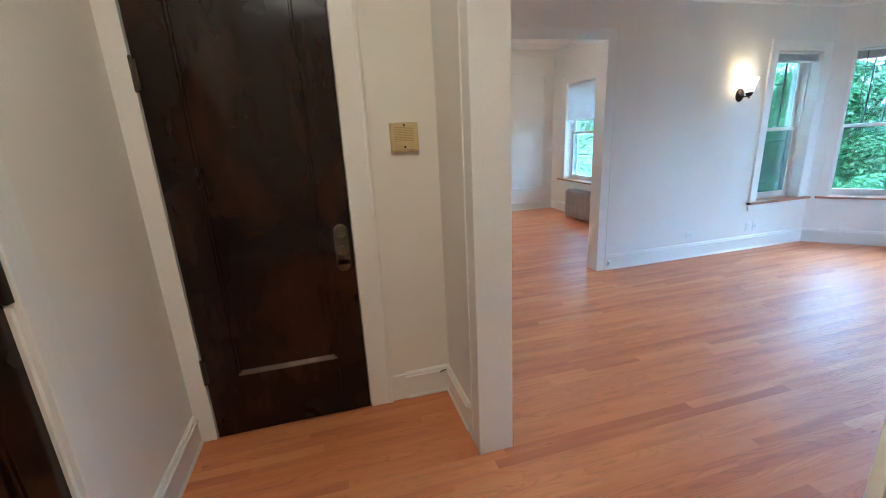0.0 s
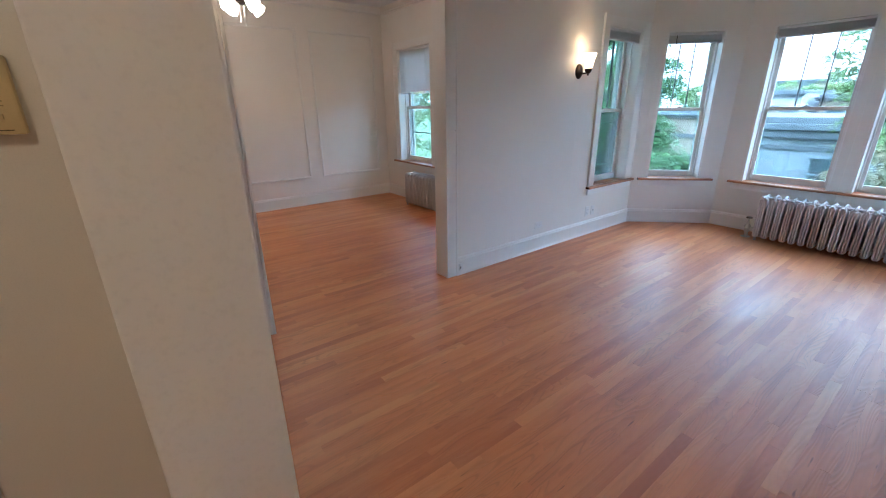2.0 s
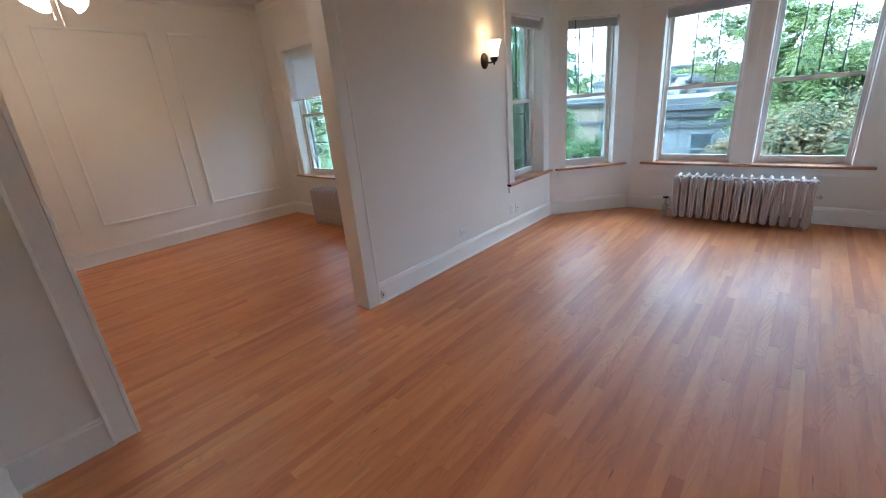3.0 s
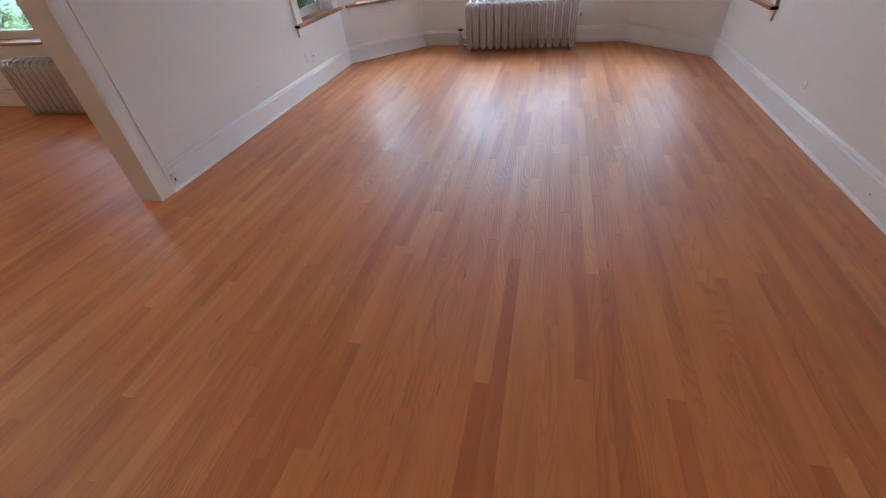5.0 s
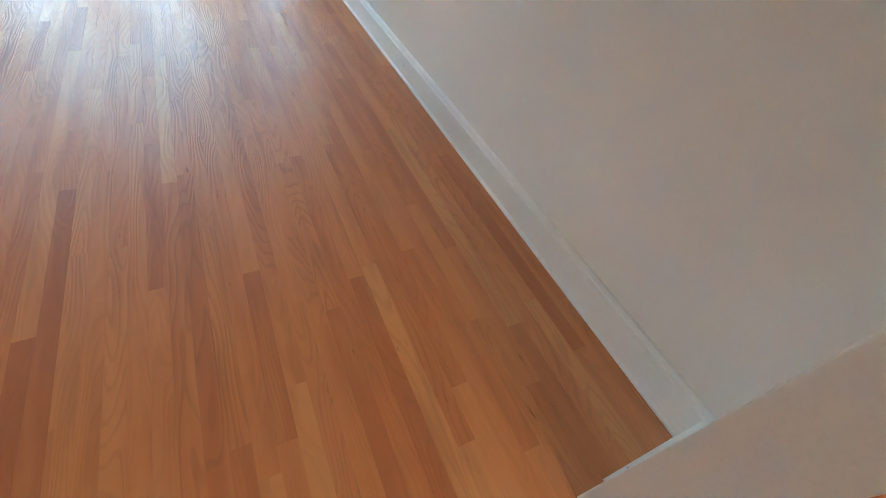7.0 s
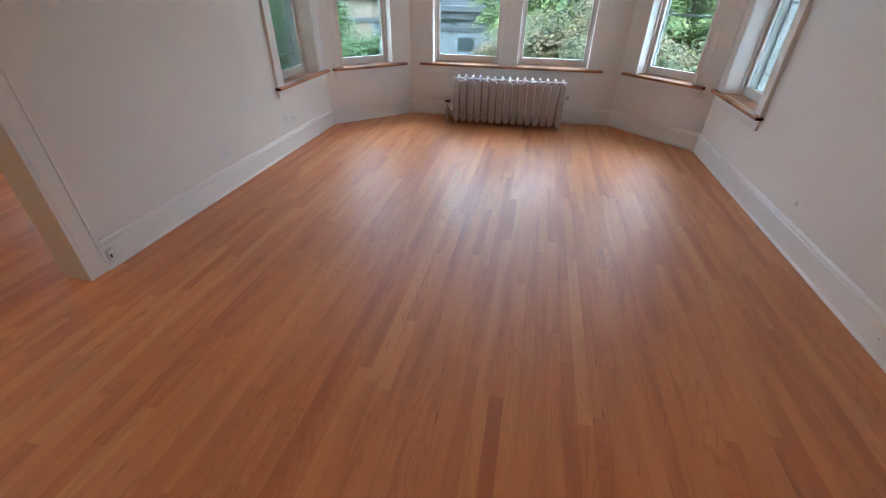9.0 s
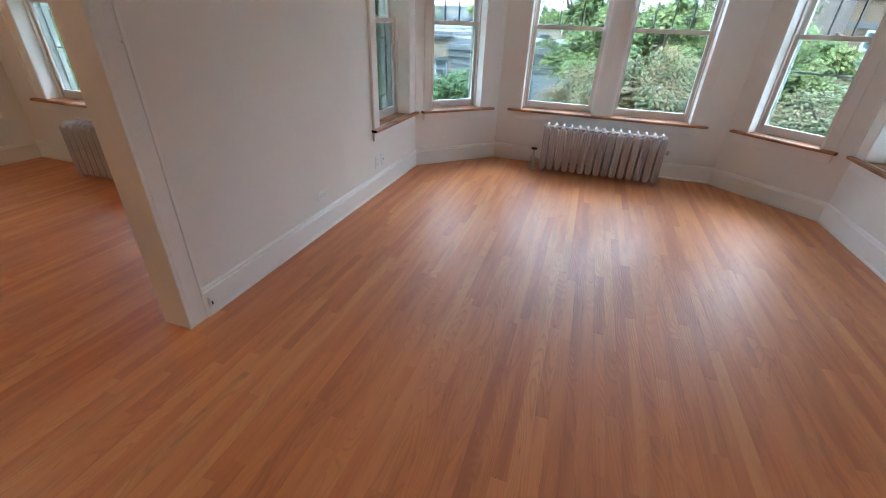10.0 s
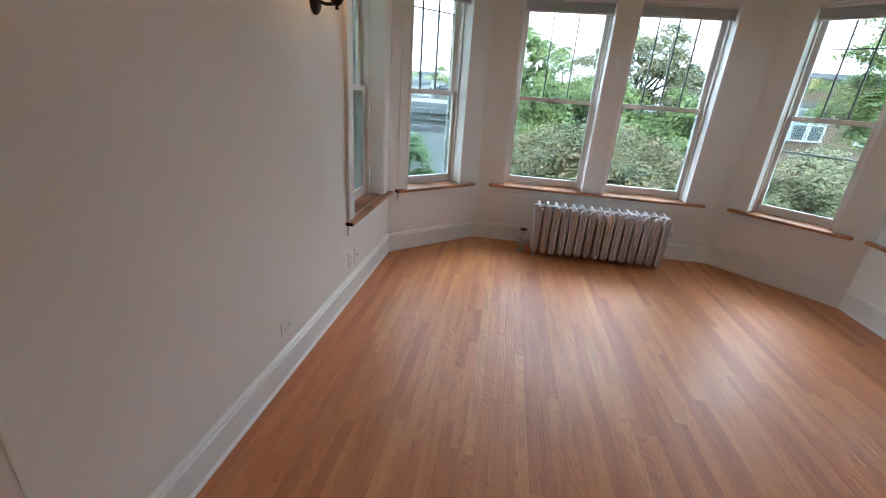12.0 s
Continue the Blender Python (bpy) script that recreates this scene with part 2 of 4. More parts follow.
def brickwork(name, a, b, mortar, scale):
    m, nodes, links, bsdf = principled(name)
    place = nodes.new("ShaderNodeTexCoord").outputs["Object"]
    mapping = nodes.new("ShaderNodeMapping")
    mapping.inputs["Rotation"].default_value = (radians(90), 0, radians(90))
    links.new(place, mapping.inputs["Vector"])
    brick = nodes.new("ShaderNodeTexBrick")
    brick.inputs["Color1"].default_value, brick.inputs["Color2"].default_value = (*a, 1), (*b, 1)
    brick.inputs["Mortar"].default_value = (*mortar, 1)
    brick.inputs["Scale"].default_value = scale
    links.new(mapping.outputs["Vector"], brick.inputs["Vector"])
    blot = noise_node(nodes, links, place, 0.6, 4)
    links.new(mixed(nodes, links, brick.outputs["Color"], tuple(c * 0.55 for c in a), ranged(nodes, links, blot, 0.45, 0.7, 0, 0.6)), bsdf.inputs["Base Color"])
    bsdf.inputs["Roughness"].default_value = 0.85
    return m


WALL = surface("wall_paint", (0.81, 0.77, 0.705), (0.78, 0.738, 0.67), 0.5, small=260, bump=0.10, depth=0.001, wave=0.05)
TRIM = surface("trim_paint", (0.83, 0.805, 0.755), (0.79, 0.762, 0.712), 0.33, small=90, bump=0.10, depth=0.001, wave=0.04, chips=0.7)
CEILING = surface("ceiling_paint", (0.80, 0.79, 0.77), (0.77, 0.76, 0.74), 0.6, small=120, bump=0.12)
STRIP = floor_wood("oak_strip", True)
STRIP_REST = floor_wood("oak_strip_rest", False)
UNDER = surface("subfloor", (0.09, 0.04, 0.02), (0.06, 0.03, 0.015), 0.8)
DOOR = stained_wood("dark_stained_door", (0.006, 0.0022, 0.0013), (0.026, 0.0095, 0.0045), 0.15, 0.28)
# lighter brown that paints the highlight on the lower door bead
DOOR_GLINT = stained_wood("highlit_door_bead", (0.11, 0.07, 0.05), (0.17, 0.115, 0.08), 0.25)
SILL = stained_wood("varnished_sill", (0.30, 0.122, 0.05), (0.40, 0.178, 0.075), 0.35)
SASH = surface("sash_paint", (0.72, 0.69, 0.64), (0.66, 0.62, 0.57), 0.4, small=120)
STORM = surface("storm_frame", (0.62, 0.64, 0.64), (0.55, 0.57, 0.58), 0.45, small=80)
MUNTIN = surface("lead_bar", (0.10, 0.11, 0.115), (0.07, 0.08, 0.08), 0.5, metal=0.3)
GLASS = window_glass("window_glass", (0.405, 0.462, 0.47))


def woven_screen(name, colour, open_share):
    """Fine insect mesh: far too fine to see wires, it only greys what lies behind."""
    m = bpy.data.materials.new(name)
    m.use_nodes = True
    nodes, links = m.node_tree.nodes, m.node_tree.links
    bsdf = nodes["Principled BSDF"]
    bsdf.inputs["Base Color"].default_value = (*colour, 1)
    bsdf.inputs["Roughness"].default_value = 0.6
    clear = nodes.new("ShaderNodeBsdfTransparent")
    mix = nodes.new("ShaderNodeMixShader")
    mix.inputs["Fac"].default_value = open_share
    links.new(bsdf.outputs["BSDF"], mix.inputs[1])
    links.new(clear.outputs["BSDF"], mix.inputs[2])
    links.new(mix.outputs["Shader"], nodes["Material Output"].inputs["Surface"])
    return m


SCREEN = woven_screen("insect_mesh", (0.24, 0.29, 0.28), 0.68)
BLIND = surface("blind_slat", (0.80, 0.78, 0.76), (0.72, 0.70, 0.69), 0.5, small=30)
# lit copy of the slat tone: cool daylight put into the colour
BLIND_LIT = surface("lit_blind_slat", (0.78, 0.79, 0.80), (0.72, 0.73, 0.75), 0.45, small=30)
RADIATOR = surface("radiator_paint", (0.47, 0.43, 0.41), (0.41, 0.37, 0.355), 0.36, metal=0.0, large=6, small=140, bump=0.25)
BRONZE = surface("oiled_bronze", (0.045, 0.03, 0.022), (0.025, 0.017, 0.012), 0.38, metal=0.75, small=90)
BRASS = surface("tarnished_brass", (0.15, 0.125, 0.09), (0.08, 0.066, 0.046), 0.42, metal=0.9, large=12, small=120)
STEEL = surface("nickel", (0.5, 0.49, 0.46), (0.4, 0.39, 0.36), 0.35, metal=0.9, small=120)
CREAM = surface("cream_plastic", (0.66, 0.53, 0.27), (0.60, 0.47, 0.23), 0.45, small=140)
# darkened copy of the cream: groove shade put into the colour
CREAM_GROOVE = surface("cream_plastic_groove", (0.36, 0.27, 0.12), (0.31, 0.23, 0.10), 0.55, small=140)
WHITE_PLASTIC = surface("white_plastic", (0.78, 0.77, 0.74), (0.74, 0.73, 0.70), 0.35, small=140)
DARK = surface("dark_slot", (0.02, 0.018, 0.016), (0.015, 0.014, 0.012), 0.6)
SHADE = lit_glass("lit_frosted_shade", (1.0, 0.66, 0.33), 3.0)
BULB = lit_glass("lit_bulb", (1.0, 0.66, 0.33), 24.0)
HALL_BOWL = lit_glass("lit_hall_bowl", (1.0, 0.72, 0.40), 27.0)
BOWL = lit_glass("lit_frosted_bowl", (1.0, 0.78, 0.52), 15.0)
BARK = surface("bark", (0.10, 0.075, 0.055), (0.06, 0.045, 0.035), 0.9, large=3, small=25, bump=0.8, depth=0.02)
GREEN = foliage("green_leaves", [(0.08, 0.14, 0.055), (0.15, 0.235, 0.08), (0.23, 0.31, 0.10), (0.32, 0.36, 0.12)], (0.32, 0.34, 0.11))
MAPLE = foliage("turning_leaves", [(0.045, 0.08, 0.04), (0.09, 0.14, 0.055), (0.19, 0.20, 0.085), (0.35, 0.25, 0.12)], (0.38, 0.225, 0.115))
TAWNY = foliage("yellowing_leaves", [(0.07, 0.10, 0.05), (0.14, 0.17, 0.08), (0.23, 0.24, 0.11), (0.33, 0.28, 0.14)], (0.31, 0.25, 0.12))
BRIGHT = foliage("bright_leaves", [(0.05, 0.12, 0.04), (0.09, 0.18, 0.055), (0.15, 0.23, 0.08)], (0.11, 0.20, 0.055))
LIMESTONE = surface("grey_stone", (0.15, 0.158, 0.162), (0.11, 0.118, 0.122), 0.85, large=0.8, small=12, bump=0.4, depth=0.01)
STONE_FRONT = surface("pale_grey_stone", (0.28, 0.295, 0.30), (0.23, 0.245, 0.25), 0.85, large=0.8, small=9, bump=0.4, depth=0.01, stretch=(1, 1, 6))
TAN_BRICK = brickwork("tan_brick", (0.36, 0.27, 0.19), (0.30, 0.22, 0.15), (0.32, 0.29, 0.25), 2.2)
BROWN_TILE = brickwork("brown_shingle", (0.26, 0.17, 0.11), (0.20, 0.13, 0.09), (0.12, 0.09, 0.07), 2.5)
FAR_FRAME = surface("weathered_window_frame", (0.34, 0.38, 0.40), (0.27, 0.30, 0.32), 0.7, small=40)
PALE_STUCCO = surface("pale_stucco", (0.46, 0.45, 0.43), (0.38, 0.38, 0.37), 0.85, large=0.7, small=15)
FAR_GLASS = surface("far_window_glass", (0.05, 0.065, 0.075), (0.08, 0.10, 0.11), 0.12, large=2)
GRASS = surface("lawn", (0.07, 0.12, 0.035), (0.05, 0.09, 0.03), 0.9, large=0.5, small=6, bump=0.6, depth=0.03)
ASPHALT = surface("asphalt", (0.055, 0.055, 0.055), (0.045, 0.045, 0.046), 0.85, large=0.4, small=20)
CONCRETE = surface("concrete", (0.33, 0.32, 0.30), (0.27, 0.26, 0.25), 0.85, large=0.7, small=15)


# ---- mesh helpers ----
def box(bm, a, b):
    """An axis-aligned box between two corners."""
    lo = [min(p, q) for p, q in zip(a, b)]
    hi = [max(p, q) for p, q in zip(a, b)]
    v = [bm.verts.new((x, y, z)) for x in (lo[0], hi[0]) for y in (lo[1], hi[1]) for z in (lo[2], hi[2])]
    for f in ((0, 1, 3, 2), (4, 6, 7, 5), (0, 4, 5, 1), (2, 3, 7, 6), (0, 2, 6, 4), (1, 5, 7, 3)):
        bm.faces.new([v[i] for i in f])
    return v


def soften(bm, width=0.003, segments=2):
    bmesh.ops.bevel(bm, geom=list(bm.edges), offset=width, segments=segments, affect="EDGES", profile=0.6, clamp_overlap=True)
    return bm


def solid(*boxes, round_by=0.0):
    bm = bmesh.new()
    for a, b in boxes:
        box(bm, a, b)
    if round_by:
        soften(bm, round_by)
    return bm


def lathe(profile, steps=24, axis="Z"):
    """A turned body from (radius, height) pairs."""
    bm = bmesh.new()
    rings = []
    for r, h in profile:
        ring = []
        for i in range(steps):
            a = 2 * math.pi * i / steps
            p = (r * math.cos(a), r * math.sin(a), h)
            if axis == "Y":
                p = (p[0], -h, p[1])
            elif axis == "X":
                p = (h, p[0], p[1])
            ring.append(bm.verts.new(p))
        rings.append(ring)
    for lo, hi in zip(rings, rings[1:]):
        for i in range(steps):
            bm.faces.new((lo[i], lo[(i + 1) % steps], hi[(i + 1) % steps], hi[i]))
    bm.faces.new(rings[0][::-1])
    bm.faces.new(rings[-1])
    bmesh.ops.recalc_face_normals(bm, faces=bm.faces)
    return bm


def tube(points, radius, steps=10):
    """A round bar along points."""
    bm = bmesh.new()
    rings = []
    pts = [Vector(p) for p in points]
    rad = radius if isinstance(radius, (list, tuple)) else [radius] * len(pts)
    for i, p in enumerate(pts):
        d = (pts[min(i + 1, len(pts) - 1)] - pts[max(i - 1, 0)]).normalized()
        q = d.to_track_quat("Z", "Y")
        rings.append([bm.verts.new(p + q @ Vector((rad[i] * math.cos(2 * math.pi * k / steps), rad[i] * math.sin(2 * math.pi * k / steps), 0))) for k in range(steps)])
    for lo, hi in zip(rings, rings[1:]):
        for k in range(steps):
            bm.faces.new((lo[k], lo[(k + 1) % steps], hi[(k + 1) % steps], hi[k]))
    bm.faces.new(rings[0][::-1])
    bm.faces.new(rings[-1])
    bmesh.ops.recalc_face_normals(bm, faces=bm.faces)
    return bm


def moved(bm, m):
    bmesh.ops.transform(bm, matrix=m, verts=bm.verts)
    return bm


def joined(*parts):
    whole = bmesh.new()
    for bm in parts:
        data = bpy.data.meshes.new("piece")
        bm.to_mesh(data)
        bm.free()
        whole.from_mesh(data)
        bpy.data.meshes.remove(data)
    return whole


def to_mesh(name, bm, material, smooth=False):
    bmesh.ops.recalc_face_normals(bm, faces=bm.faces)
    data = bpy.data.meshes.new(name)
    bm.to_mesh(data)
    bm.free()
    data.materials.append(material)
    if smooth:
        data.set_sharp_from_angle(angle=radians(40))
        for p in data.polygons:
            p.use_smooth = True
    return data


def part(name, bm, material, parent=None, label="", smooth=False):
    ob = new(name, to_mesh(name, bm, material, smooth))
    if parent is not None:
        ob.parent = parent
    if label:
        tagged(ob, label)
    return ob


def thing(name, m, label, category, group="", kind=""):
    ob = new(name)
    ob.empty_display_size = 0.1
    ob.matrix_world = m
    return tagged(ob, label, category, group, kind)


def structure(name, bm, material, label, category):
    return tagged(part(name, bm, material), label, category, kind="structure")


# ---- the rooms: plan numbers ----
NORTH, SOUTH, FRONT = 3.825, -0.105, 6.68
BAY = 5.925
CEIL = 3.05
THICK = 0.30
BAY_N, BAY_S = 3.07, 0.65
FAR_N, FAR_E, FAR_W = 7.68, 4.46, -0.75


def wall_run(name, origin, angle, length, thick, openings, label, z0=0.0, z1=CEIL + 0.1):
    """A wall along local x from its origin, thickness along local +y, with openings (s0, s1, z0, z1) right through."""
    bm = bmesh.new()
    s = 0.0
    for a, b, lo, hi in sorted(openings):
        box(bm, (s, 0, z0), (a, thick, z1))
        if lo > z0:
            box(bm, (a, 0, z0), (b, thick, lo))
        if hi < z1:
            box(bm, (a, 0, hi), (b, thick, z1))
        s = b
    box(bm, (s, 0, z0), (length, thick, z1))
    ob = structure(name, bm, WALL, label, "wall")
    ob.matrix_world = pose(origin[0], origin[1], 0, 0, 0, angle)
    return ob


BASE_PROFILE = [(0, 0), (0.024, 0), (0.024, 0.010), (0.016, 0.020), (0.016, 0.138), (0.024, 0.142), (0.024, 0.150), (0.017, 0.157), (0.017, 0.166), (0.008, 0.176), (0, 0.178)]


def moulding(name, p0, p1, profile, label, lift=0.0):
    """A moulding from p0 to p1; its profile stands out to the left of that way."""
    a, b = Vector((*p0, 0)), Vector((*p1, 0))
    d = (b - a).normalized()
    side = Vector((-d.y, d.x, 0))
    bm = bmesh.new()
    ends = [[bm.verts.new(p + side * u + Vector((0, 0, v + lift))) for u, v in profile] for p in (a, b)]
    n = len(profile)
    for i in range(n):
        bm.faces.new((ends[0][i], ends[0][(i + 1) % n], ends[1][(i + 1) % n], ends[1][i]))
    bm.faces.new(ends[0][::-1])
    bm.faces.new(ends[1])
    return structure(name, bm, TRIM, label, name.split("_")[0])


def diagonal(p, q):
    return math.degrees(math.atan2(q[1] - p[1], q[0] - p[0])), math.hypot(q[0] - p[0], q[1] - p[1])


WIN_Z0, WIN_Z1 = 0.60, 2.315
# partition between the front room and the side room, with its wide cased opening
OPEN_W, OPEN_E, OPEN_H = 1.24, 2.81, 2.40
wall_run("wall_divider", (FAR_W, NORTH), 0, 4.6 - FAR_W, 0.135, [(OPEN_W - 0.02 - FAR_W, OPEN_E + 0.02 - FAR_W, 0, OPEN_H + 0.02)], "white painted plaster partition with a wide cased opening")
wall_run("wall_bay_side_north", (4.6, NORTH), 0, BAY + 0.12 - 4.6, THICK, [(0.44, 1.14, WIN_Z0, WIN_Z1)], "white plaster outer wall beside the bay")
ang_n, len_n = diagonal((BAY, NORTH), (FRONT, BAY_N))
wall_run("wall_bay_north", (BAY, NORTH), ang_n, len_n + 0.12, THICK, [(0.20, 0.82, WIN_Z0, WIN_Z1)], "slanting white plaster wall of the bay")
wall_run("wall_bay_front", (FRONT, BAY_N), -90, BAY_N - BAY_S, THICK, [(BAY_N - 2.80, BAY_N - 2.0, WIN_Z0, WIN_Z1), (BAY_N - 1.80, BAY_N - 1.0, WIN_Z0, WIN_Z1)], "white plaster front wall of the bay with two windows")
ang_s, len_s = diagonal((FRONT, BAY_S), (BAY, SOUTH))
wall_run("wall_bay_south", (FRONT + 0.085, BAY_S + 0.085), ang_s, len_s + 0.12, THICK, [(0.12 + 0.20, 0.12 + 0.83, WIN_Z0, WIN_Z1)], "slanting white plaster wall of the bay")
wall_run("wall_south", (BAY + 0.12, SOUTH), 180, BAY + 0.12 - 0.715, THICK, [(0.30, 1.00, WIN_Z0, WIN_Z1)], "long white plaster wall of the front room")
# hall and entry
wall_run("wall_entry_partition", (0.610, 1.655), 90, NORTH - 1.655, -0.14, [], "white plaster partition between entry and front room")
wall_run("wall_entry_door", (-0.85, 2.245), 0, 1.46, 0.16, [(0.09, 0.965, 0, 2.41)], "cream white entry wall round the apartment door")
wall_run("wall_hall_west", (-0.85, -1.6), 90, NORTH + 1.6, 0.16, [(2.10, 2.92, 0, 2.12)], "white hall wall beside the entry")
wall_run("wall_hall_south", (0.9, -1.6), 180, 1.91, 0.16, [], "white hall end wall")
wall_run("wall_hall_east", (0.715, -1.6), 90, 1.195, -0.11, [], "white hall wall")
wall_run("wall_hall_stub", (0.735, -0.1045), 90, 0.3945, -0.103, [], "short white wall beside the hall opening")
wall_run("wall_hall_header", (0.63, 0.31), 90, 1.345, -0.125, [], "white wall over the hall opening", z0=2.42)
# side room
wall_run("wall_far_north", (FAR_W, FAR_N), 0, FAR_E - FAR_W + 0.3, 0.2, [], "white panelled wall of the side room")
wall_run("wall_far_east", (FAR_E, FAR_N), -90, FAR_N - NORTH - 0.135, THICK, [(FAR_N - 7.2, FAR_N - 6.3, 0.64, 2.38)], "white window wall of the side room")
wall_run("wall_far_west", (FAR_W, NORTH), 90, FAR_N - NORTH, 0.16, [], "white side room wall")
structure("ceiling", solid(((FAR_W - 0.2, -1.8, CEIL), (BAY + 1.1, FAR_N + 0.2, CEIL + 0.09))), CEILING, "white painted plaster ceiling", "ceiling")
structure("roof", solid(((FAR_W - 0.3, -1.9, CEIL + 0.11), (BAY + 1.2, FAR_N + 0.3, CEIL + 0.3))), CONCRETE, "flat roof over the apartment", "roof")
subfloor = structure("floor", solid(((FAR_W - 0.2, -1.8, -0.25), (4.75, FAR_N + 0.2, -0.02)), ((4.75, SOUTH - 0.3, -0.25), (FRONT + 0.15, NORTH + 0.3, -0.02))), UNDER, "varnished red oak strip floor", "floor")

# baseboards
for p0, p1 in (((OPEN_W - 0.11, NORTH), (0.75, NORTH)), ((BAY, NORTH), (OPEN_E + 0.115, NORTH)), ((FRONT, BAY_N), (BAY, NORTH)), ((FRONT, BAY_S), (FRONT, BAY_N)),
               ((BAY, SOUTH), (FRONT, BAY_S)), ((0.825, SOUTH), (BAY, SOUTH)), ((0.75, NORTH), (0.75, 1.76)), ((0.838, 0.21), (0.838, SOUTH)),
               ((0.610, 1.82), (0.610, 2.245)), ((0.610, 2.245), (0.33, 2.245)), ((-0.85, 2.245), (-0.85, 1.44)),
               ((FAR_E, FAR_N), (FAR_W, FAR_N)), ((FAR_E, NORTH + 0.135), (FAR_E, FAR_N)), ((-0.85, 0.38), (-0.85, -1.6)), ((0.715, -1.6), (0.715, 0.21))):
    moulding("baseboard", p0, p1, BASE_PROFILE, "white painted wooden baseboard with a moulded cap")
# plain filler boards where the moulded baseboard stops short of the casings
structure("baseboard", solid(((0.237, 2.229, 0.0), (0.329, 2.251, 0.168)), round_by=0.003), TRIM, "plain white filler board beside the door casing", "baseboard")
structure("baseboard", solid(((0.594, 1.768, 0.0), (0.616, 1.819, 0.168)), round_by=0.003), TRIM, "plain white filler board beside the hall casing", "baseboard")
RAIL = [(0, 0), (0.012, 0.004), (0.022, 0.02), (0.014, 0.03), (0.018, 0.042), (0, 0.045)]
for p0, p1, z in (((BAY, NORTH), (0.76, NORTH), 2.77), ((FRONT, BAY_N), (BAY, NORTH), 2.77), ((FRONT, BAY_S), (FRONT, BAY_N), 2.77), ((BAY, SOUTH), (FRONT, BAY_S), 2.77), ((0.825, SOUTH), (BAY, SOUTH), 2.77),
                  ((FAR_E, FAR_N), (FAR_W, FAR_N), 2.93), ((FAR_E, NORTH + 0.135), (FAR_E, FAR_N), 2.93)):
    moulding("trim", p0, p1, RAIL, "slim painted picture rail", lift=z)


# ---- casings of the two open doorways ----
def cased_opening(name, m, w, h, depth, legs=(True, True), label="", band_on=True):
    """Jamb boards and casings round an opening; local x across it from 0 to w, y through the wall from 0 to depth."""
    root = thing(name, m, label, "door casing", kind="structure")
    for x0, x1, on in ((-0.02, 0.0, legs[0]), (w, w + 0.02, legs[1])):
        if on:
            part("jamb", solid(((x0, -0.02, 0.002), (x1, depth + 0.02, h)), round_by=0.003), TRIM, root)
    part("head_jamb", solid(((-0.02, -0.02, h), (w + 0.02, depth + 0.02, h + 0.02)), round_by=0.003), TRIM, root)
    for y0, y1, out in ((-0.018, 0.0, -1), (depth, depth + 0.018, 1)):
        for x0, x1, band, on in ((-0.11, -0.021, -0.122, legs[0]), (w + 0.021, w + 0.11, w + 0.122, legs[1])):
            if on:
                part("casing", solid(((x0, y0 - (0.006 if out > 0 else 0), 0.002), (x1, y1 + (0.006 if out < 0 else 0), h + 0.105)), round_by=0.003), TRIM, root)
                edge = x0 if band < x0 else x1
                if band_on:
                    part("back_band", solid(((edge + (0.005 if band < edge else -0.005), y0 - 0.005, 0.002), (band, y1 + 0.005, h + 0.118)), round_by=0.005), TRIM, root)
        part("head_casing", solid(((-0.021, y0 + 0.001, h + 0.0205), (w + 0.021, y1 - 0.001, h + 0.105)), round_by=0.003), TRIM, root)
    return root


cased_opening("door_casing_wide", pose(OPEN_W, NORTH, 0), OPEN_E - OPEN_W, OPEN_H, 0.135, label="white painted casing of the wide opening to the side room")
cased_opening("door_casing_hall_north", pose(0.75, 0.33, 0, 0, 0, 90), 1.305, OPEN_H, 0.14, legs=(False, True), label="white painted casing of the hall opening")
cased_opening("door_casing_hall_south", pose(0.838, 0.31, 0, 0, 0, 90), 1.325, OPEN_H - 0.002, 0.103, legs=(True, False), band_on=False, label="white painted casing of the hall opening")


